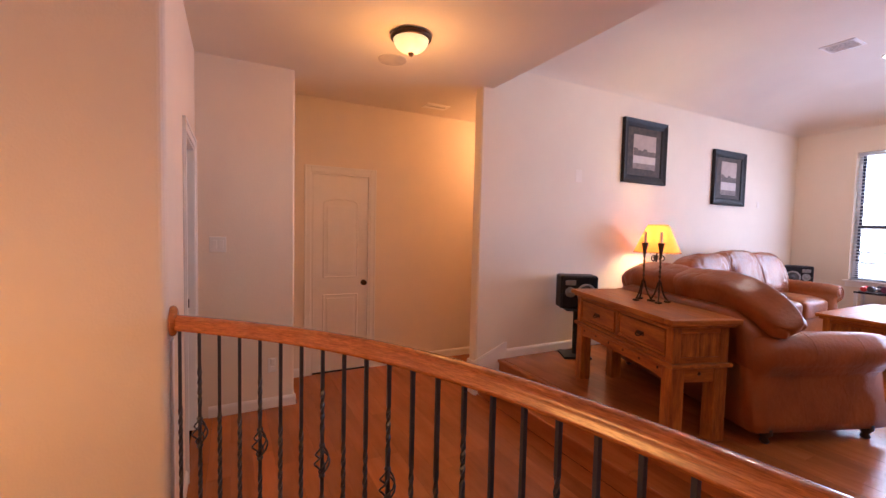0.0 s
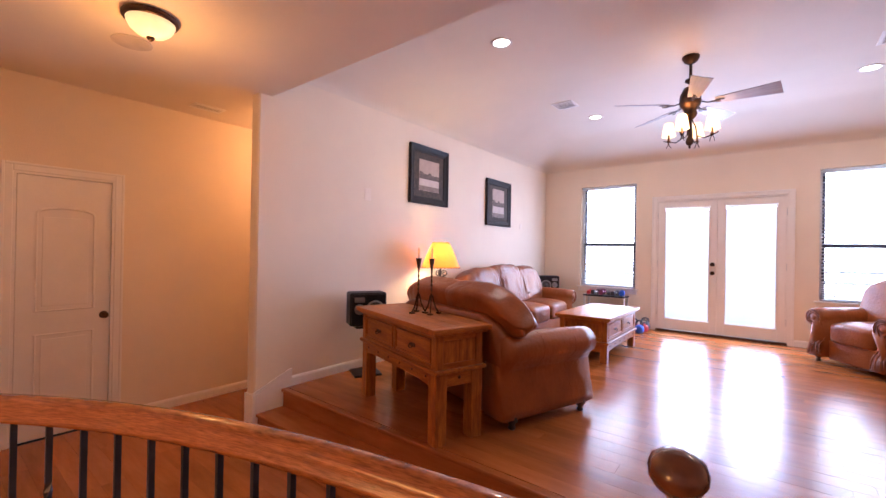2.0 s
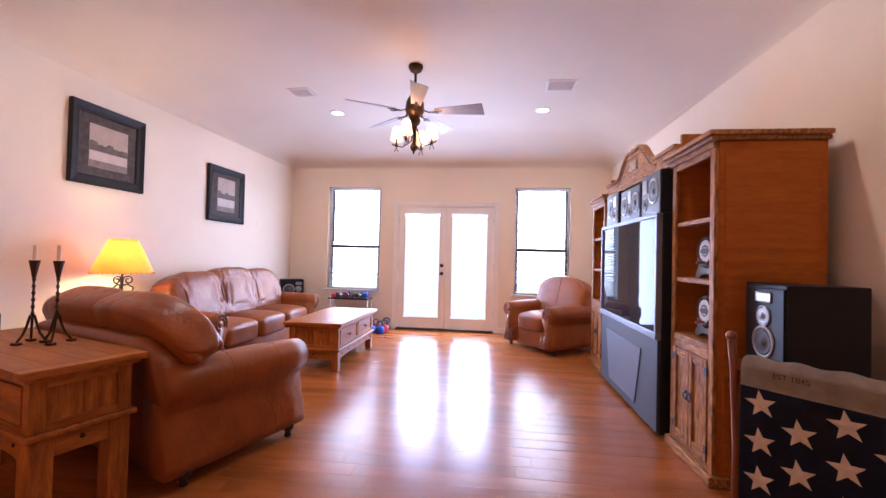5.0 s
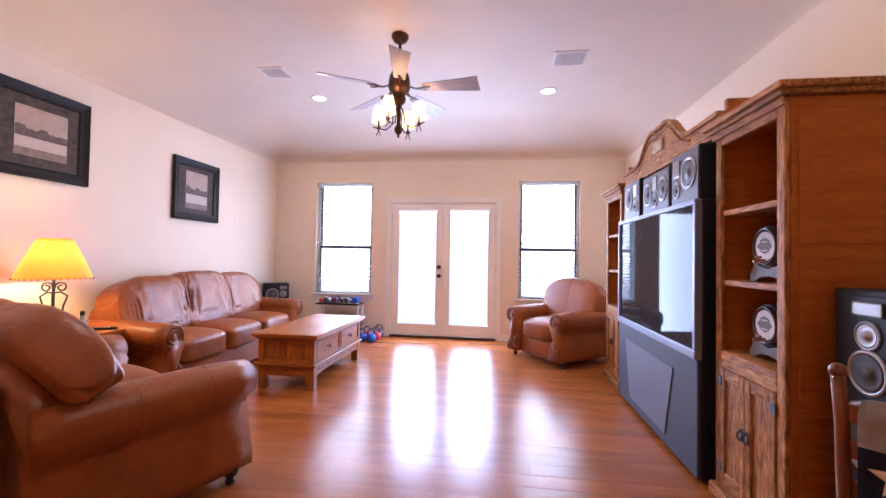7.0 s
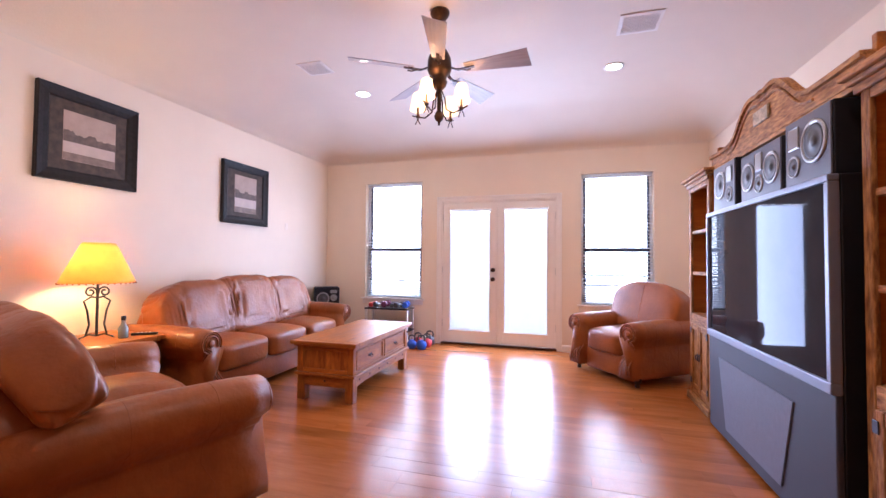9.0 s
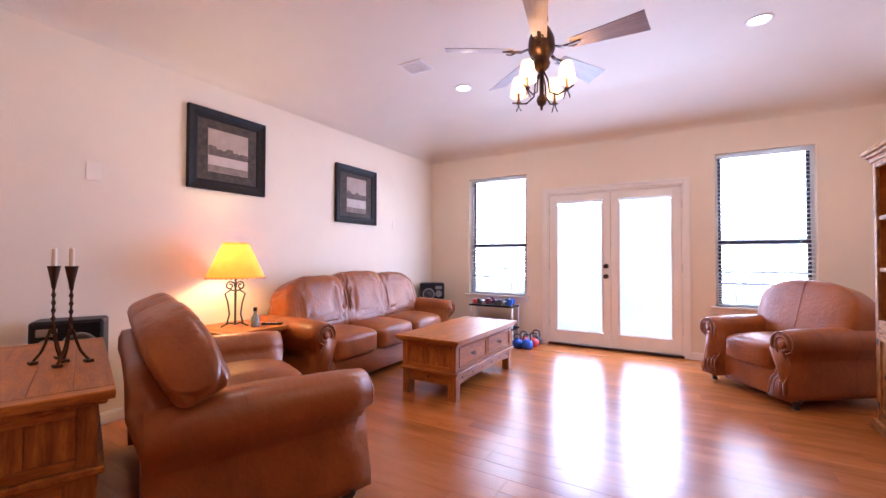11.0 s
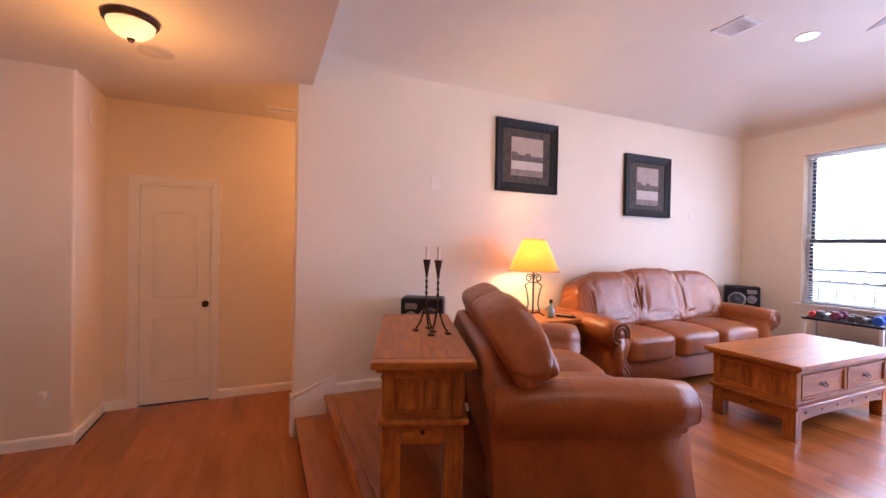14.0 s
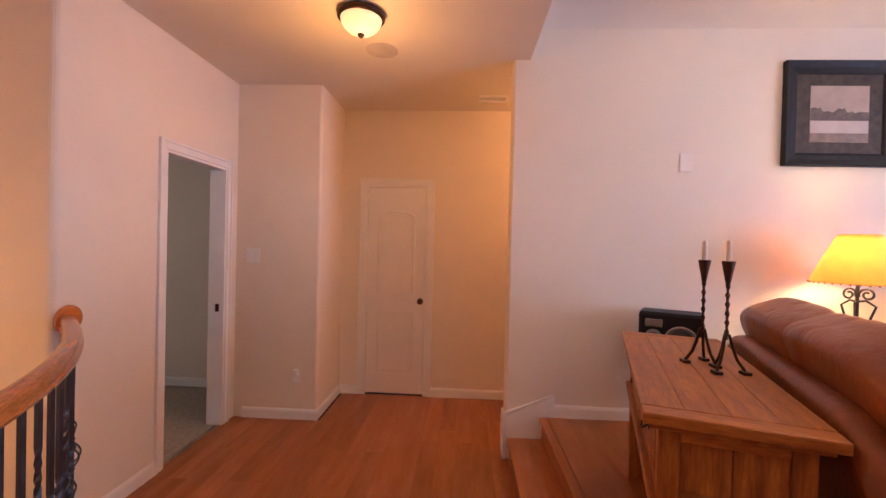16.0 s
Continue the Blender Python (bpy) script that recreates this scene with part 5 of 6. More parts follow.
for s in (-1, 1):
    part("foot", boxed(s * 0.6 - 0.06, s * 0.6 + 0.06, 0.1, 0.5, 0.0, 0.0245, 0.004), BLACK, tv)

GREYBOX = material("grey_speaker_front", (0.10, 0.10, 0.125), 0.45, vary=0.06)
for k, (x, w, flip) in enumerate(((0.52, 0.36, 1), (0.06, 0.48, 0), (-0.46, 0.38, -1))):
    s_ = thing("centre_speaker", pose(4.60, -2.975 - x, 1.545, 0, 0, -90), "grey bookshelf loudspeaker on top of the television", "loudspeaker", "speakers on the television")
    part("cabinet", boxed(-w / 2, w / 2, 0.0, 0.26, 0.0, 0.31 if flip else 0.28, 0.006), BLACK, s_)
    part("baffle", boxed(-w / 2 + 0.004, w / 2 - 0.004, -0.008, -0.0005, 0.004, 0.305 if flip else 0.275, 0.004), GREYBOX, s_)
    if flip:
        driver(s_, flip * 0.06, 0.17, 0.085, -0.008)
        driver(s_, -flip * 0.10, 0.09, 0.045, -0.008)
        part("tweeter", boxed(-flip * 0.10 - 0.045, -flip * 0.10 + 0.045, -0.013, -0.008, 0.17, 0.27, 0.006), SILVER, s_)
    else:
        driver(s_, -0.14, 0.14, 0.075, -0.008)
        driver(s_, 0.14, 0.14, 0.075, -0.008)
        driver(s_, 0.0, 0.08, 0.045, -0.008)
        part("tweeter", boxed(-0.04, 0.04, -0.013, -0.008, 0.15, 0.25, 0.006), SILVER, s_)

STAVE = material("dark_oak_stave", (0.07, 0.028, 0.013), 0.35, vary=0.25, scale=6, stretch=(6, 1, 6), coat=0.3)
CRADLE = material("grey_cradle", (0.20, 0.19, 0.20), 0.5, vary=0.15, scale=12)
HEAD = material("white_label", (0.75, 0.73, 0.70), 0.5, vary=0.04)


CREST = material("grey_crest", (0.16, 0.155, 0.15), 0.6, vary=0.2, scale=60)


def barrel(m):
    b_ = thing("barrel", m, "small dark oak barrel with round white label on grey cradle", "barrel", "barrels in the bookcase")
    bm = bmesh.new()
    mm = Matrix.Translation((0, 0.14, 0.165)) @ pose(0, 0, 0, 90)
    lathe(bm, [(0.080, -0.13), (0.086, -0.125), (0.098, -0.06), (0.101, 0.0), (0.098, 0.06), (0.086, 0.125), (0.082, 0.13), (0.078, 0.118)], mm, 22)
    part("body", bm, STAVE, b_, smooth=True)
    for z in (-0.10, -0.045, 0.045, 0.10):
        r = 0.1015 - 0.9 * z * z
        bm = bmesh.new()
        lathe(bm, [(r, z - 0.008), (r + 0.0025, z - 0.008), (r + 0.0025, z + 0.008), (r, z + 0.008)], mm, 22)
        part("hoop", bm, BLACK, b_, smooth=True)
    bm = bmesh.new()
    lathe(bm, [(0.068, 0.119), (0.068, 0.1215), (0.0, 0.1215)][:2], mm, 22)
    lab = part("label", bm, HEAD, b_, "round white label with grey crest")
    bm = bmesh.new()
    y = 0.14 - 0.123
    prism(bm, [(-0.045, 0.165), (-0.03, 0.195), (0.0, 0.205), (0.03, 0.195), (0.045, 0.165), (0.03, 0.142), (0.0, 0.13), (-0.03, 0.142)], y, y + 0.0012)
    part("crest", bm, CREST, lab)
    for z0, z1, hw3 in ((0.158, 0.174, 0.050), (0.183, 0.188, 0.022), (0.143, 0.148, 0.022)):
        part("lettering_bar", boxed(-hw3, hw3, y - 0.0012, y - 0.0002, z0, z1), HEAD if hw3 < 0.03 else CREST, lab)
    bm = bmesh.new()
    rod(bm, (0, 0.02, 0.10), (0, -0.03, 0.095), 0.008, n=8)
    rod(bm, (-0.018, -0.01, 0.115), (0.018, -0.01, 0.115), 0.006, n=8)
    part("spigot", bm, material("copper_wood", (0.25, 0.07, 0.03), 0.4), b_)
    bm = bmesh.new()
    for y0 in (0.03, 0.20):
        outl = [(-0.13, 0.0), (-0.10, 0.0), (-0.06, 0.022), (0.0, 0.03), (0.06, 0.022), (0.10, 0.0), (0.13, 0.0), (0.135, 0.03), (0.11, 0.06), (0.095, 0.10),
                (0.06, 0.075), (0.0, 0.06), (-0.06, 0.075), (-0.095, 0.10), (-0.11, 0.06), (-0.135, 0.03)]
        prism(bm, outl, y0, y0 + 0.03)
    box(bm, -0.03, 0.03, 0.06, 0.20, 0.03, 0.05)
    part("cradle", bm, CRADLE, b_, "grey wooden cradle")
    return b_


barrel(pose(4.70, -4.03, 1.109, 0, 0, -90))
barrel(pose(4.70, -4.03, 0.749, 0, 0, -90))
for z, wv in ((1.109, 0.10), (0.749, 0.08)):
    bx = thing("small_box", pose(4.70, -1.93, z, 0, 0, -90), "small pale box on the bookcase shelf", "box")
    part("carton", boxed(-wv / 2, wv / 2, 0, 0.12, 0.0, 0.10, 0.003), WHITE, bx)

# ---------------------------------------------------------------- chair with flag quilt
CHAIR = material("red_brown_chair", (0.22, 0.06, 0.02), 0.3, vary=0.15, scale=6, stretch=(6, 6, 1), coat=0.3)
QNAVY = material("navy_quilt", (0.012, 0.016, 0.045), 0.9, vary=0.2, scale=20, bump=0.004, bump_scale=30)
QTAN = material("tan_quilt", (0.45, 0.37, 0.30), 0.9, vary=0.1, scale=14, bump=0.006, bump_scale=22)
QSTAR = material("cream_star", (0.62, 0.50, 0.40), 0.9, vary=0.08, scale=20, bump=0.002, bump_scale=60)
CH = pose(4.69, -4.97, 0, 0, 0, -50)
chair = thing("wooden_chair", CH, "red-brown wooden armless chair draped with a quilt", "chair")
# back toward -y locally, seat toward +y
for s in (-1, 1):
    bm = bmesh.new()
    sweep(bm, [(s * 0.285, 0.0, 0.0), (s * 0.285, 0.01, 0.40), (s * 0.285, -0.02, 0.75), (s * 0.285, -0.05, 0.885)], circle(0.018, 8), up=(1, 0, 0))
    bmesh.ops.create_uvsphere(bm, u_segments=10, v_segments=6, radius=0.022, matrix=Matrix.Translation((s * 0.285, -0.052, 0.895)))
    part("back_post", bm, CHAIR, chair, smooth=True)
    bm = bmesh.new()
    rod(bm, (s * 0.23, 0.40, 0.0), (s * 0.22, 0.38, 0.43), 0.016, 0.020)
    part("leg", bm, CHAIR, chair, smooth=True)
part("seat", boxed(-0.24, 0.24, 0.02, 0.43, 0.43, 0.46, 0.012, 3), CHAIR, chair)
for z, y in ((0.56, 0.0), (0.67, -0.012), (0.775, -0.028)):
    part("slat", boxed(-0.27, 0.27, y - 0.008, y + 0.008, z - 0.025, z + 0.025, 0.006), CHAIR, chair)
part("stretcher", boxed(-0.27, 0.27, 0.0, 0.02, 0.18, 0.20, 0.004), CHAIR, chair)

quilt = thing("quilt", CH, "navy quilt with cream stars and tan border over the chair back", "quilt")
QW = 0.24


def qy(x, z):
    return -0.075 - 0.03 * max(0.0, 0.8 - z) + 0.008 * math.sin(x * 22) * (0.85 - z)


bm = bmesh.new()
nz, nxq = 26, 24
rows = []
prof = [(0.03, 0.62), (0.02, 0.76)] + [(-0.02 + 0.05 * math.cos(q), 0.785 + 0.035 * math.sin(q)) for q in (0.3, 0.9, 1.57, 2.2, 2.8)]
for yq, zq in prof:
    rows.append([bm.verts.new((-QW + 2 * QW * i / nxq, yq, zq + 0.005 * math.sin(i * 0.9))) for i in range(nxq + 1)])
for k in range(9):
    z = 0.79 - 0.085 * k / 8
    rows.append([bm.verts.new((-QW + 2 * QW * i / nxq, qy(-QW + 2 * QW * i / nxq, z), z)) for i in range(nxq + 1)])
for a, b in zip(rows, rows[1:]):
    for i in range(nxq):
        bm.faces.new((a[i], a[i + 1], b[i + 1], b[i]))
bmesh.ops.solidify(bm, geom=bm.faces[:], thickness=0.010)
part("border", bm, QTAN, quilt, "tan quilted border", smooth=True)
bm = bmesh.new()
rows = []
for k in range(17):
    z = 0.706 - 0.58 * k / 16
    rows.append([bm.verts.new((-QW + 2 * QW * i / nxq, qy(-QW + 2 * QW * i / nxq, z) + 0.001, z)) for i in range(nxq + 1)])
for a, b in zip(rows, rows[1:]):
    for i in range(nxq):
        bm.faces.new((a[i], a[i + 1], b[i + 1], b[i]))
bmesh.ops.solidify(bm, geom=bm.faces[:], thickness=0.008)
field = part("field", bm, QNAVY, quilt, "navy star field", smooth=True)
for r_ in range(7):
    for c_ in range(2):
        x = -0.165 + 0.25 * c_ + (0.122 if r_ % 2 else 0)
        z = 0.648 - 0.074 * r_
        if x > 0.21:
            continue
        bm = bmesh.new()
        vs = []
        for k in range(10):
            a = math.pi / 2 + k * math.pi / 5 + 0.15
            r = 0.056 if k % 2 == 0 else 0.023
            xx, zz = x + r * math.cos(a), z + r * math.sin(a)
            vs.append(bm.verts.new((xx, qy(xx, zz) - 0.011, zz)))
        ctr = bm.verts.new((x, qy(x, z) - 0.013, z))
        for k in range(10):
            bm.faces.new((vs[k], vs[(k + 1) % 10], ctr))
        part("star", bm, QSTAR, field)
fc = bpy.data.curves.new("est", "FONT")
fc.body, fc.size, fc.extrude = "EST 1845", 0.030, 0.0008
tx = new("stitched_lettering", fc)
tx.parent = quilt
tx.matrix_local = pose(-0.13, qy(0, 0.76) - 0.006, 0.758, 90, 0, 0)
fc.materials.append(INK3)

# ---------------------------------------------------------------- ceiling fan
BLADE = material("whitewashed_blade", (0.42, 0.36, 0.36), 0.4, vary=0.08, scale=5, stretch=(1, 8, 8))
fan = thing("ceiling_fan", pose(2.665, -2.785, 0), "bronze ceiling fan with five pale blades and lit shades", "ceiling fan")
bm = bmesh.new()
lathe(bm, [(0.072, FC), (0.072, FC - 0.02), (0.055, FC - 0.05), (0.025, FC - 0.07), (0.014, FC - 0.075)], n=24)
part("canopy", bm, BRONZE, fan, smooth=True)
bm = bmesh.new()
lathe(bm, [(0.013, FC - 0.07), (0.013, 2.84), (0.045, 2.835), (0.048, 2.815), (0.024, 2.80), (0.014, 2.79), (0.014, 2.75)], n=18)
part("downrod", bm, BRONZE, fan, smooth=True)
bm = bmesh.new()
lathe(bm, [(0.02, 2.80), (0.055, 2.79), (0.07, 2.76), (0.085, 2.73), (0.090, 2.69), (0.092, 2.645), (0.08, 2.615), (0.06, 2.60), (0.05, 2.57), (0.06, 2.55), (0.05, 2.52), (0.022, 2.49)], n=28)
part("motor_housing", bm, BRONZE, fan, smooth=True).location = (0, 0, -0.035)
bm = bmesh.new()
lathe(bm, [(0.016, 2.50), (0.016, 2.30), (0.030, 2.28), (0.036, 2.255), (0.028, 2.23), (0.010, 2.215), (0.008, 2.19)], n=16)
part("light_column", bm, BRONZE, fan, smooth=True)
for k in range(5):
    a = radians(-76 + 72 * k)
    b_ = bmesh.new()
    n = 14
    rows = []
    for i in range(n + 1):
        s = i / n
        x = 0.20 + 0.46 * s
        wv = 0.046 + 0.034 * s
        tw_ = -radians(13 + 6 * s)
        rows.append([b_.verts.new((x + (0.012 if v > 0 and i == n else 0), v * wv * math.cos(tw_), 2.635 + v * wv * math.sin(tw_) + dz)) for v in (-1, 0, 1) for dz in (0.003, -0.003)])
    for r1, r2 in zip(rows, rows[1:]):
        for j in ((0, 2), (2, 4)):
            b_.faces.new((r1[j[0]], r1[j[1]], r2[j[1]], r2[j[0]]))
            b_.faces.new((r1[j[0] + 1], r2[j[0] + 1], r2[j[1] + 1], r1[j[1] + 1]))
        b_.faces.new((r1[0], r2[0], r2[1], r1[1]))
        b_.faces.new((r1[4], r1[5], r2[5], r2[4]))
    for r in (rows[0], rows[-1]):
        b_.faces.new((r[0], r[2], r[4], r[5], r[3], r[1]))
    bl = part("blade", b_, BLADE, fan, "pale whitewashed fan blade")
    bl.rotation_euler, bl.location = (0, 0, a), (0, 0, -0.035)
    bm = bmesh.new()
    sweep(bm, [(0.095, 0, 2.645), (0.14, 0, 2.625), (0.20, 0, 2.626), (0.27, 0, 2.63)], [(-0.012, -0.004), (0.012, -0.004), (0.012, 0.004), (-0.012, 0.004)])
    sweep(bm, [(0.17, 0.0, 2.622), (0.21, 0.025, 2.622), (0.24, 0.02, 2.624)], circle(0.005, 6))
    sweep(bm, [(0.17, 0.0, 2.622), (0.21, -0.025, 2.618), (0.24, -0.02, 2.618)], circle(0.005, 6))
    part("bracket", bm, BRONZE, bl)
FANSHADE = glowing("lit_glass_shade", (1.0, 0.56, 0.22), 0.40, (0.9, 0.80, 0.62))
for k in range(4):
    q = radians(-102 + 90 * k)
    dx, dy = math.cos(q), math.sin(q)
    bm = bmesh.new()
    sweep(bm, [(0.015 * dx, 0.015 * dy, 2.46), (0.05 * dx, 0.05 * dy, 2.38), (0.06 * dx, 0.06 * dy, 2.30), (0.12 * dx, 0.12 * dy, 2.265), (0.18 * dx, 0.18 * dy, 2.28), (0.235 * dx, 0.235 * dy, 2.30)], circle(0.006, 6))
    sweep(bm, [(0.185 * dx, 0.185 * dy, 2.285), (0.19 * dx + 0.01, 0.19 * dy, 2.25), (0.185 * dx + 0.02, 0.185 * dy, 2.225)], circle(0.004, 6))
    sweep(bm, [(0.185 * dx, 0.185 * dy, 2.285), (0.18 * dx - 0.01, 0.18 * dy, 2.25), (0.185 * dx - 0.02, 0.185 * dy, 2.225)], circle(0.004, 6))
    lathe(bm, [(0.012, 2.275), (0.018, 2.29), (0.010, 2.30), (0.010, 2.36)], Matrix.Translation((0.185 * dx, 0.185 * dy, 0)), 12)
    arm_ = part("light_arm", bm, BRONZE, fan, smooth=True)
    bm = bmesh.new()
    rr = []
    for r, z in ((0.060, 2.335), (0.051, 2.39), (0.040, 2.445), (0.033, 2.465)):
        rr.append([bm.verts.new((0.185 * dx + r * math.cos(2 * math.pi * j / 24), 0.185 * dy + r * math.sin(2 * math.pi * j / 24), z)) for j in range(24)])
    for r1, r2 in zip(rr, rr[1:]):
        for j in range(24):
            bm.faces.new((r1[j], r1[(j + 1) % 24], r2[(j + 1) % 24], r2[j]))
    bmesh.ops.solidify(bm, geom=bm.faces[:], thickness=0.003)
    part("shade", bm, FANSHADE, arm_, "glowing white tapered shade", smooth=True)

# ---------------------------------------------------------------- ceiling fixtures
LENS = glowing("downlight_lens", (1.0, 0.86, 0.68), 1.6)
for dx, dy in DOWNLIGHTS:
    d_ = thing("downlight", pose(dx, dy, FC), "round recessed ceiling downlight, lit", "downlight", "recessed downlights")
    bm = bmesh.new()
    lathe(bm, [(0.072, -0.0005), (0.095, -0.001), (0.094, -0.006), (0.076, -0.008), (0.070, -0.003)], n=28)
    part("trim_ring", bm, TRIM, d_, smooth=True)
    bm = bmesh.new()
    lathe(bm, [(0.071, -0.002), (0.071, -0.004), (0.03, -0.006)], n=24)
    part("lens", bm, LENS, d_)


# dark grey paints in the shade between the vent louvres
LOUVRE_SHADE = material("louvre_shade_grey", (0.16, 0.15, 0.15), 0.6, vary=0.1)


def vent(m, w, d, label):
    v_ = thing("ceiling_vent", m, label, "air vent", "ceiling vents")
    bm = bmesh.new()
    sweep(bm, [(-w / 2, -d / 2, -0.006), (w / 2, -d / 2, -0.006), (w / 2, d / 2, -0.006), (-w / 2, d / 2, -0.006)], [(-0.02, -0.005), (0.02, -0.002), (0.02, 0.006), (-0.02, 0.006)], close=True)
    part("frame", bm, TRIM, v_)
    part("backing", boxed(-w / 2, w / 2, -d / 2, d / 2, -0.002, -0.0005), LOUVRE_SHADE, v_, "dark grey sheet painted as the shade behind the louvres")
    k = -d / 2 + 0.02
    me = mesh_from(boxed(-w / 2 + 0.01, w / 2 - 0.01, -0.0115, 0.0115, -0.001, 0.001), "louvre", TRIM)
    while k < d / 2 - 0.01:
        o = new("louvre", me)
        o.location, o.rotation_euler, o.parent = (0, k, -0.009), (radians(12), 0, 0), v_
        k += 0.02
    return v_


vent(pose(1.235, -2.235, FC), 0.24, 0.22, "white louvred ceiling vent in the living room")
vent(pose(4.125, -2.245, FC), 0.28, 0.26, "white louvred ceiling vent in the living room")
vent(pose(-0.75, -5.62, HC, 0, 0, 90), 0.24, 0.12, "white louvred ceiling vent in the hall")

dome = thing("hall_ceiling_light", pose(0.575, -6.45, HC) @ Matrix.Scale(0.88, 4), "lit bronze flush ceiling light with alabaster bowl", "ceiling light")
bm = bmesh.new()
lathe(bm, [(0.135, -0.0005), (0.152, -0.012), (0.150, -0.03), (0.138, -0.045), (0.130, -0.04)], n=36)
part("bronze_pan", bm, BRONZE, dome, smooth=True)
BOWL = glowing("alabaster_bowl", (1.0, 0.55, 0.20), 0.20, (0.75, 0.6, 0.4))
bm = bmesh.new()
lathe(bm, [(0.131, -0.036), (0.128, -0.055), (0.112, -0.085), (0.082, -0.112), (0.045, -0.128), (0.012, -0.134)], n=32)
bowl = part("bowl", bm, BOWL, dome, "glowing alabaster glass bowl", smooth=True)
bowl.visible_shadow = False
bm = bmesh.new()
lathe(bm, [(0.022, -0.128), (0.022, -0.14), (0.014, -0.15), (0.004, -0.158)], n=14)
part("finial", bm, BRONZE, dome, smooth=True)
hs = thing("ceiling_speaker", pose(0.14, -6.42, HC), "round cream in-ceiling loudspeaker grille", "ceiling speaker")
bm = bmesh.new()
lathe(bm, [(0.105, -0.0005), (0.104, -0.006), (0.09, -0.009), (0.02, -0.010)], n=30)
part("grille", bm, material("grille_cloth", (0.60, 0.52, 0.45), 0.8), hs)

# ---------------------------------------------------------------- plates on the walls


IVORY = material("ivory_cover_plate", (0.82, 0.72, 0.62), 0.5, vary=0.02)


def plate(name, m, label, category, w=0.075, h=0.118, detail="switch"):
    p = thing(name, m, label, category)
    part("cover_plate", boxed(-w / 2, w / 2, -0.006, 0, -h / 2, h / 2, 0.003), IVORY if detail == "blank" else WHITE, p)
    if detail == "switch":
        k = max(1, round(w / 0.06))
        for i in range(k):
            x = (i - (k - 1) / 2) * 0.046
            part("rocker", boxed(x - 0.016, x + 0.016, -0.010, -0.0062, -0.033, 0.033, 0.002), WHITE, p)
    elif detail == "outlet":
        for z in (-0.024, 0.024):
            part("socket_face", boxed(-0.017, 0.017, -0.009, -0.0062, z - 0.014, z + 0.014, 0.003), TRIM, p)
    return p


plate("blank_plate", pose(0.0, -4.365, 1.762, 0, 0, 90), "cream blank cover plate flush on the wall", "wall plate", 0.085, 0.125, "blank")
plate("light_switch", pose(-0.46, -7.585, 0.78 + 0.26, 0, 0, 90), "white double light switch on the pier", "light switch", 0.115)
plate("power_outlet", pose(-0.46, -7.195, 0.055, 0, 0, 90), "white power outlet with plug-in night light", "power outlet", detail="outlet")
nl = thing("night_light", pose(-0.451, -7.195, 0.085, 0, 0, 90), "small white plug-in night light in the outlet", "night light")
part("body", boxed(-0.018, 0.018, -0.035, 0.0, -0.02, 0.03, 0.006), WHITE, nl)
plate("door_chime", pose(-0.74, -7.03, 2.18, 0, 0, 180), "small cream chime box high on the wall", "door chime", 0.09, 0.13, "blank")
plate("blank_plate", pose(0.0, -1.0, 1.62, 0, 0, 90), "cream blank cover plate flush on the wall", "wall plate", 0.06, 0.09, "blank")
plate("light_switch", pose(XH, -9.3, 0.85, 0, 0, 90), "white double switch on the bedroom wall", "light switch", 0.115)

# ---------------------------------------------------------------- weights by the window
RUB_BLUE = material("blue_rubber", (0.02, 0.10, 0.55), 0.5, vary=0.1)
RUB_RED = material("red_rubber", (0.60, 0.05, 0.05), 0.5, vary=0.1)
RUB_PLUM = material("plum_rubber", (0.16, 0.04, 0.10), 0.5, vary=0.1)
RUB_GREY = material("grey_rubber", (0.07, 0.07, 0.08), 0.5, vary=0.1)
PALE_STEEL = material("white_steel", (0.70, 0.68, 0.66), 0.4, vary=0.04)
rack = thing("dumbbell_rack", pose(1.17, -0.22, 0), "white steel dumbbell rack under the window", "dumbbell rack")
for s in (-1, 1):
    for y in (-0.11, 0.11):
        part("upright", boxed(s * 0.31 - 0.015, s * 0.31 + 0.015, y - 0.015, y + 0.015, 0.0, 0.52, 0.003), PALE_STEEL, rack)
for z in (0.20, 0.50):
    part("tray", boxed(-0.33, 0.33, -0.13, 0.13, z - 0.012, z + 0.012, 0.004), BLACK, rack)


def dumbbell(x, z, r, mat, label, turn=0):
    d_ = thing("dumbbell", pose(x, -0.22, z, 0, 0, turn), label, "dumbbell", "dumbbells on the rack")
    bm = bmesh.new()
    rod(bm, (0, -0.07, r), (0, 0.07, r), 0.013, n=8)
    part("handle", bm, STEEL, d_)
    for s in (-1, 1):
        bm = bmesh.new()
        lathe(bm, [(r * 0.8, 0), (r, 0.01), (r, 0.045), (r * 0.8, 0.055)], Matrix.Translation((0, s * 0.055 if s > 0 else -0.11, r)) @ pose(0, 0, 0, -90), 6)
        part("weight", bm, mat, d_)


for i, (mat, lab) in enumerate(((RUB_RED, "red"), (RUB_GREY, "grey"), (RUB_PLUM, "plum"), (RUB_GREY, "grey"), (RUB_GREY, "grey"), (RUB_BLUE, "blue"))):
    dumbbell(0.91 + 0.103 * i, 0.512, 0.036 + 0.006 * ((i * 7) % 3), mat, lab + " hexagonal dumbbell lying on the rack", (8, -14, 5, 17, -9, 12)[i])
for i in range(4):
    dumbbell(0.93 + 0.14 * i, 0.212, 0.05, RUB_GREY, "grey hexagonal dumbbell lying on the lower tray")


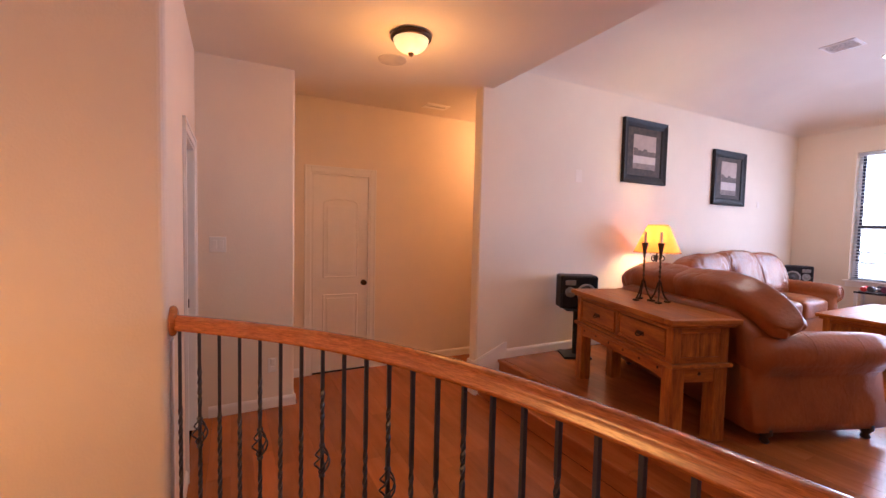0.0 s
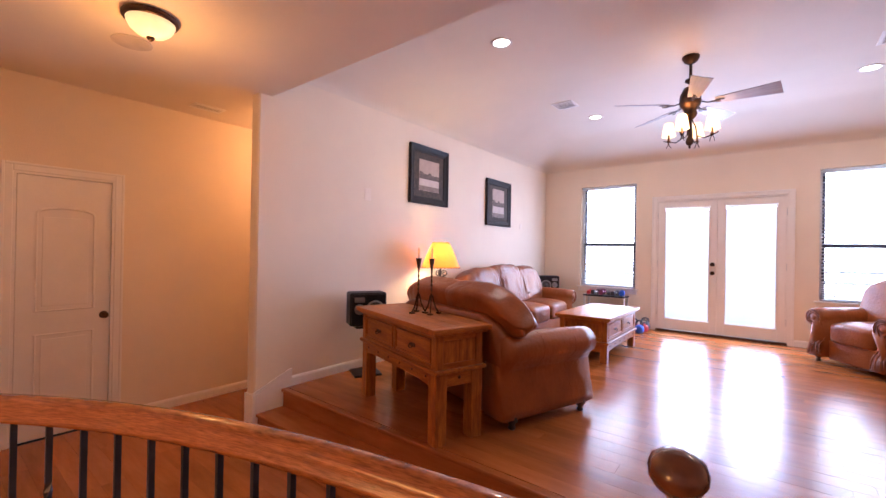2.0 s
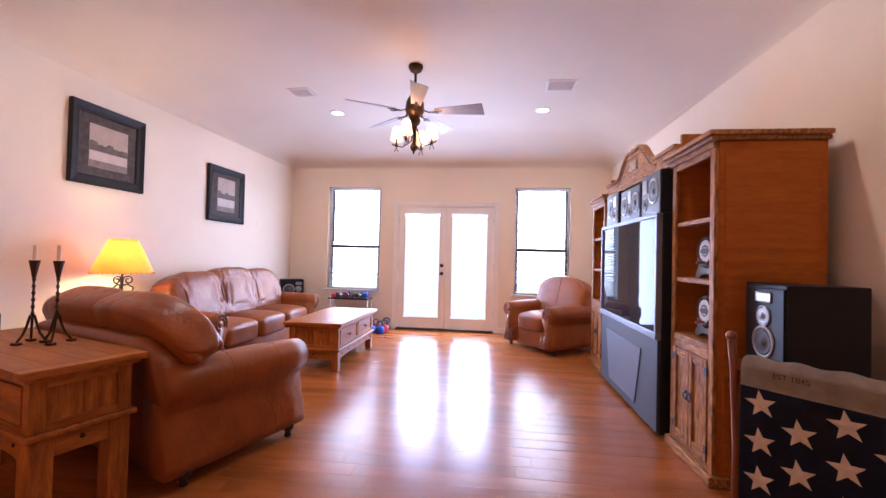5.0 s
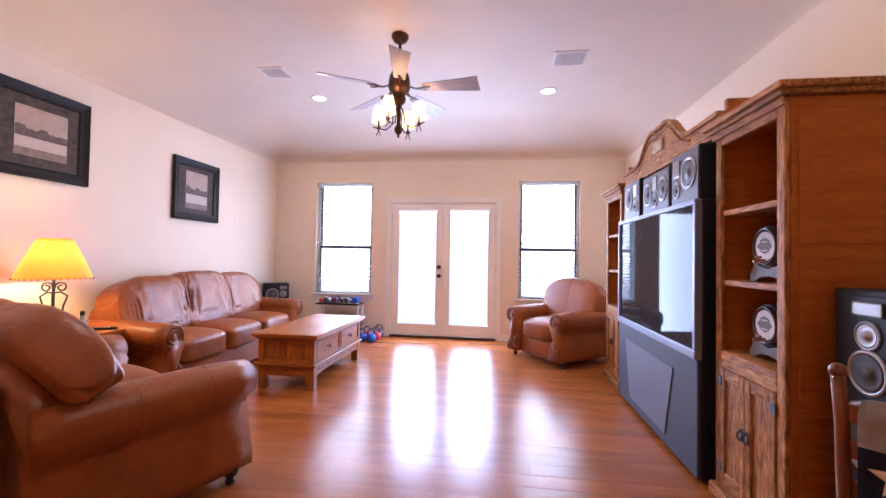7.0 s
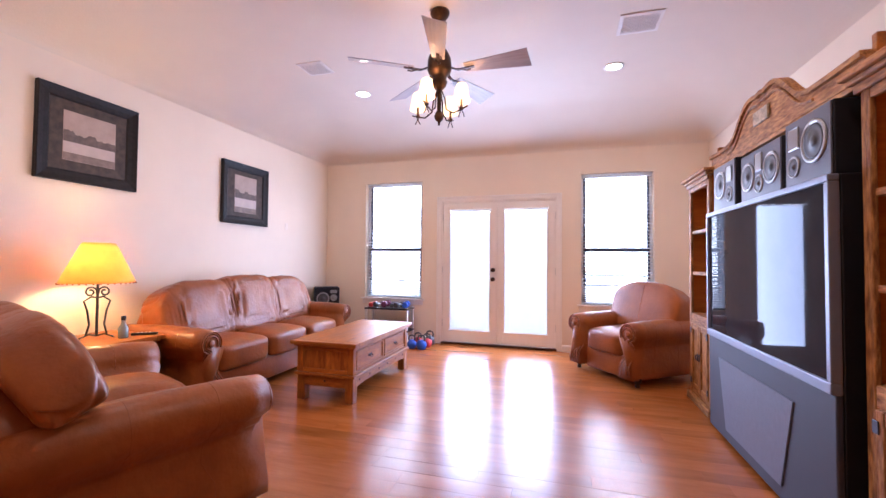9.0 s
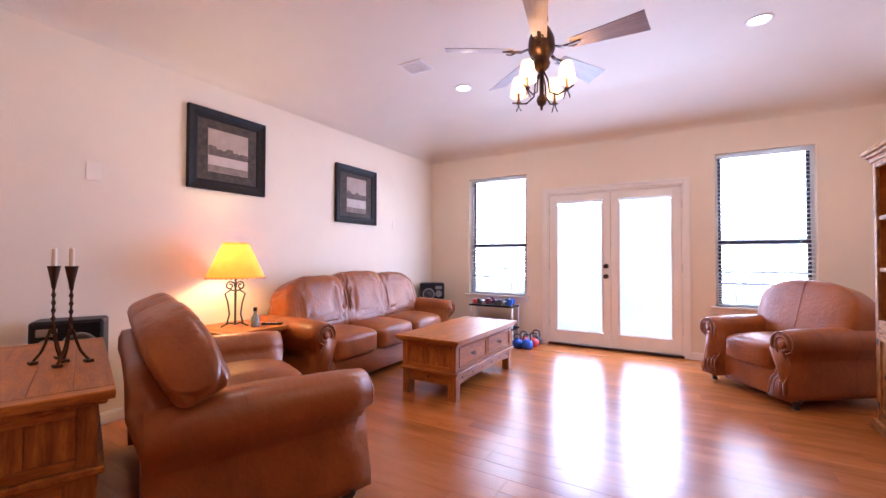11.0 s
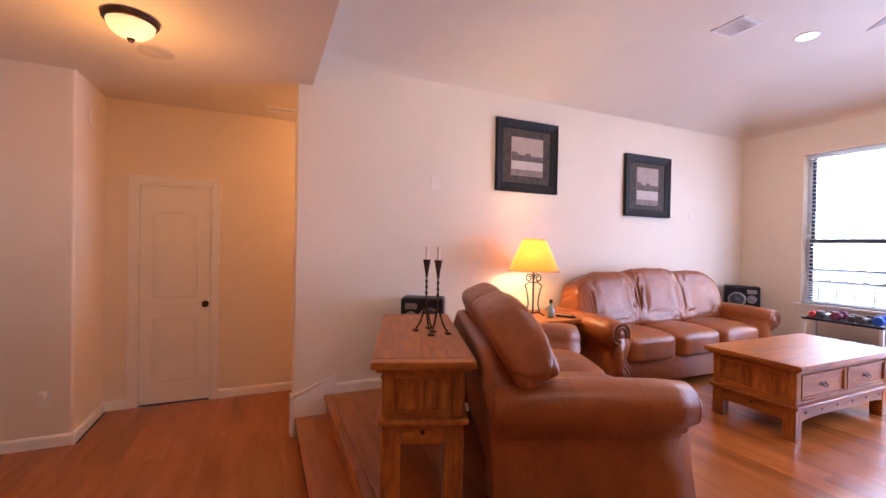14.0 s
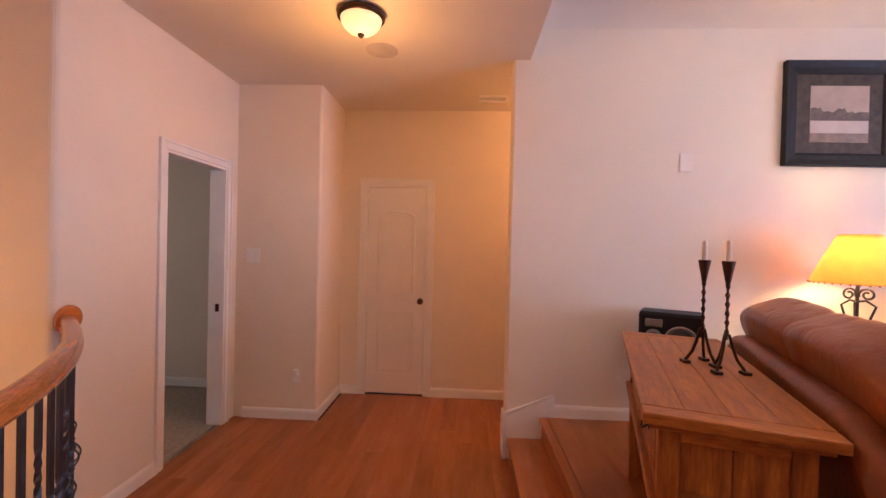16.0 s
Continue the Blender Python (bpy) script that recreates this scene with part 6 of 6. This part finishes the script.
def kettlebell(x, y, mat, label, s=1.0):
    k_ = thing("kettlebell", pose(x, y, 0) @ Matrix.Scale(s, 4), label, "kettlebell", "kettlebells on the floor")
    bm = bmesh.new()
    lathe(bm, [(0.045, 0.0), (0.07, 0.015), (0.083, 0.06), (0.078, 0.105), (0.05, 0.14), (0.03, 0.148)], n=20)
    part("ball", bm, mat, k_, smooth=True)
    bm = bmesh.new()
    sweep(bm, [(-0.045, 0, 0.125), (-0.058, 0, 0.17), (-0.045, 0, 0.212), (0.0, 0, 0.225), (0.045, 0, 0.212), (0.058, 0, 0.17), (0.045, 0, 0.125)], circle(0.014, 8), up=(0, 1, 0))
    part("handle", bm, RUB_GREY, k_, smooth=True)


kettlebell(1.60, -0.44, RUB_BLUE, "blue kettlebell standing on the floor", 0.78)
kettlebell(1.62, -0.25, RUB_RED, "red kettlebell standing on the floor", 0.80)
kettlebell(1.745, -0.47, RUB_BLUE, "larger blue kettlebell standing on the floor", 0.84)
kettlebell(1.775, -0.31, RUB_RED, "red kettlebell standing on the floor", 0.82)
kettlebell(1.76, -0.15, RUB_GREY, "dark grey kettlebell standing by the door", 0.86)

# ---------------------------------------------------------------- floor boards
def plank_rows(y0, y1, width, spans, z, parent, seed, near, limit=290):
    """Boards along x in rows; spans(y) gives the stretches of x that a row covers."""
    rng = random.Random(seed)
    cache, rest, made = {}, bmesh.new(), 0
    y = y0
    while y < y1 - 0.005:
        w = min(width, y1 - y)
        for xa, xb in spans(y + w / 2):
            x = xa
            n = rng.choice((0.5, 0.7, 0.9, 1.1))
            while x < xb - 0.01:
                length = min(n, xb - x)
                if xb - x - length < 0.25:
                    length = xb - x
                length = round(length, 2) if x + length < xb - 0.02 else xb - x
                if near(x + length / 2, y) and made < limit:
                    key = (round(length, 2), round(w, 3))
                    if key not in cache:
                        cache[key] = plank_mesh(key[0] - 0.0006, w - 0.0006)
                    ob = new("plank", cache[key])
                    ob.location, ob.rotation_euler = (x + length / 2, y + w / 2, z), (rng.uniform(-0.004, 0.004), 0, 0)
                    ob.parent = parent
                    made += 1
                else:
                    box(rest, x + 0.001, x + length - 0.001, y + 0.001, y + w - 0.001, z - 0.012, z)
                x += length
                n = rng.choice((0.6, 0.8, 1.0, 1.2, 1.5))
        y += w
    if rest.verts:
        ob = part("plank_field", rest, FLOOR, parent)
        tagged(ob, kind="stuff")


def plank_mesh(length, width):
    """A board with eased edges and a faint crown across its width."""
    bm = bmesh.new()
    hl, hw = length / 2, width / 2
    cuts = [(-hw, -0.0004), (-hw * 0.95, -0.00010), (-hw * 0.6, 0.00005), (-hw * 0.2, 0.00010), (hw * 0.2, 0.00010), (hw * 0.6, 0.00005), (hw * 0.95, -0.00010), (hw, -0.0004)]
    rows = [[bm.verts.new((x, y, z)) for y, z in cuts] for x in (-hl, hl)]
    low = [[bm.verts.new((x, y, -0.012)) for y in (-hw, hw)] for x in (-hl, hl)]
    for k in range(len(cuts) - 1):
        bm.faces.new((rows[0][k], rows[1][k], rows[1][k + 1], rows[0][k + 1]))
    bm.faces.new((low[0][0], low[1][0], rows[1][0], rows[0][0]))
    bm.faces.new((low[0][1], rows[0][-1], rows[1][-1], low[1][1]))
    for e in (0, 1):
        bm.faces.new([low[e][0]] + rows[e] + [low[e][1]])
    return mesh_from(bm, "plank", FLOOR)


plank_rows(-5.245, 0.0, BW, lambda y: [(0.0, XE)], 0.0, living, 3, lambda x, y: True)
plank_rows(-9.0, -5.497, BW, hall_spans, HALL, hall, 5, lambda x, y: x < 3.4 and y > YS)
plank_rows(-5.497, -4.2, BW, lambda y: [(XH, -0.12)], HALL, hall, 6, lambda x, y: False)
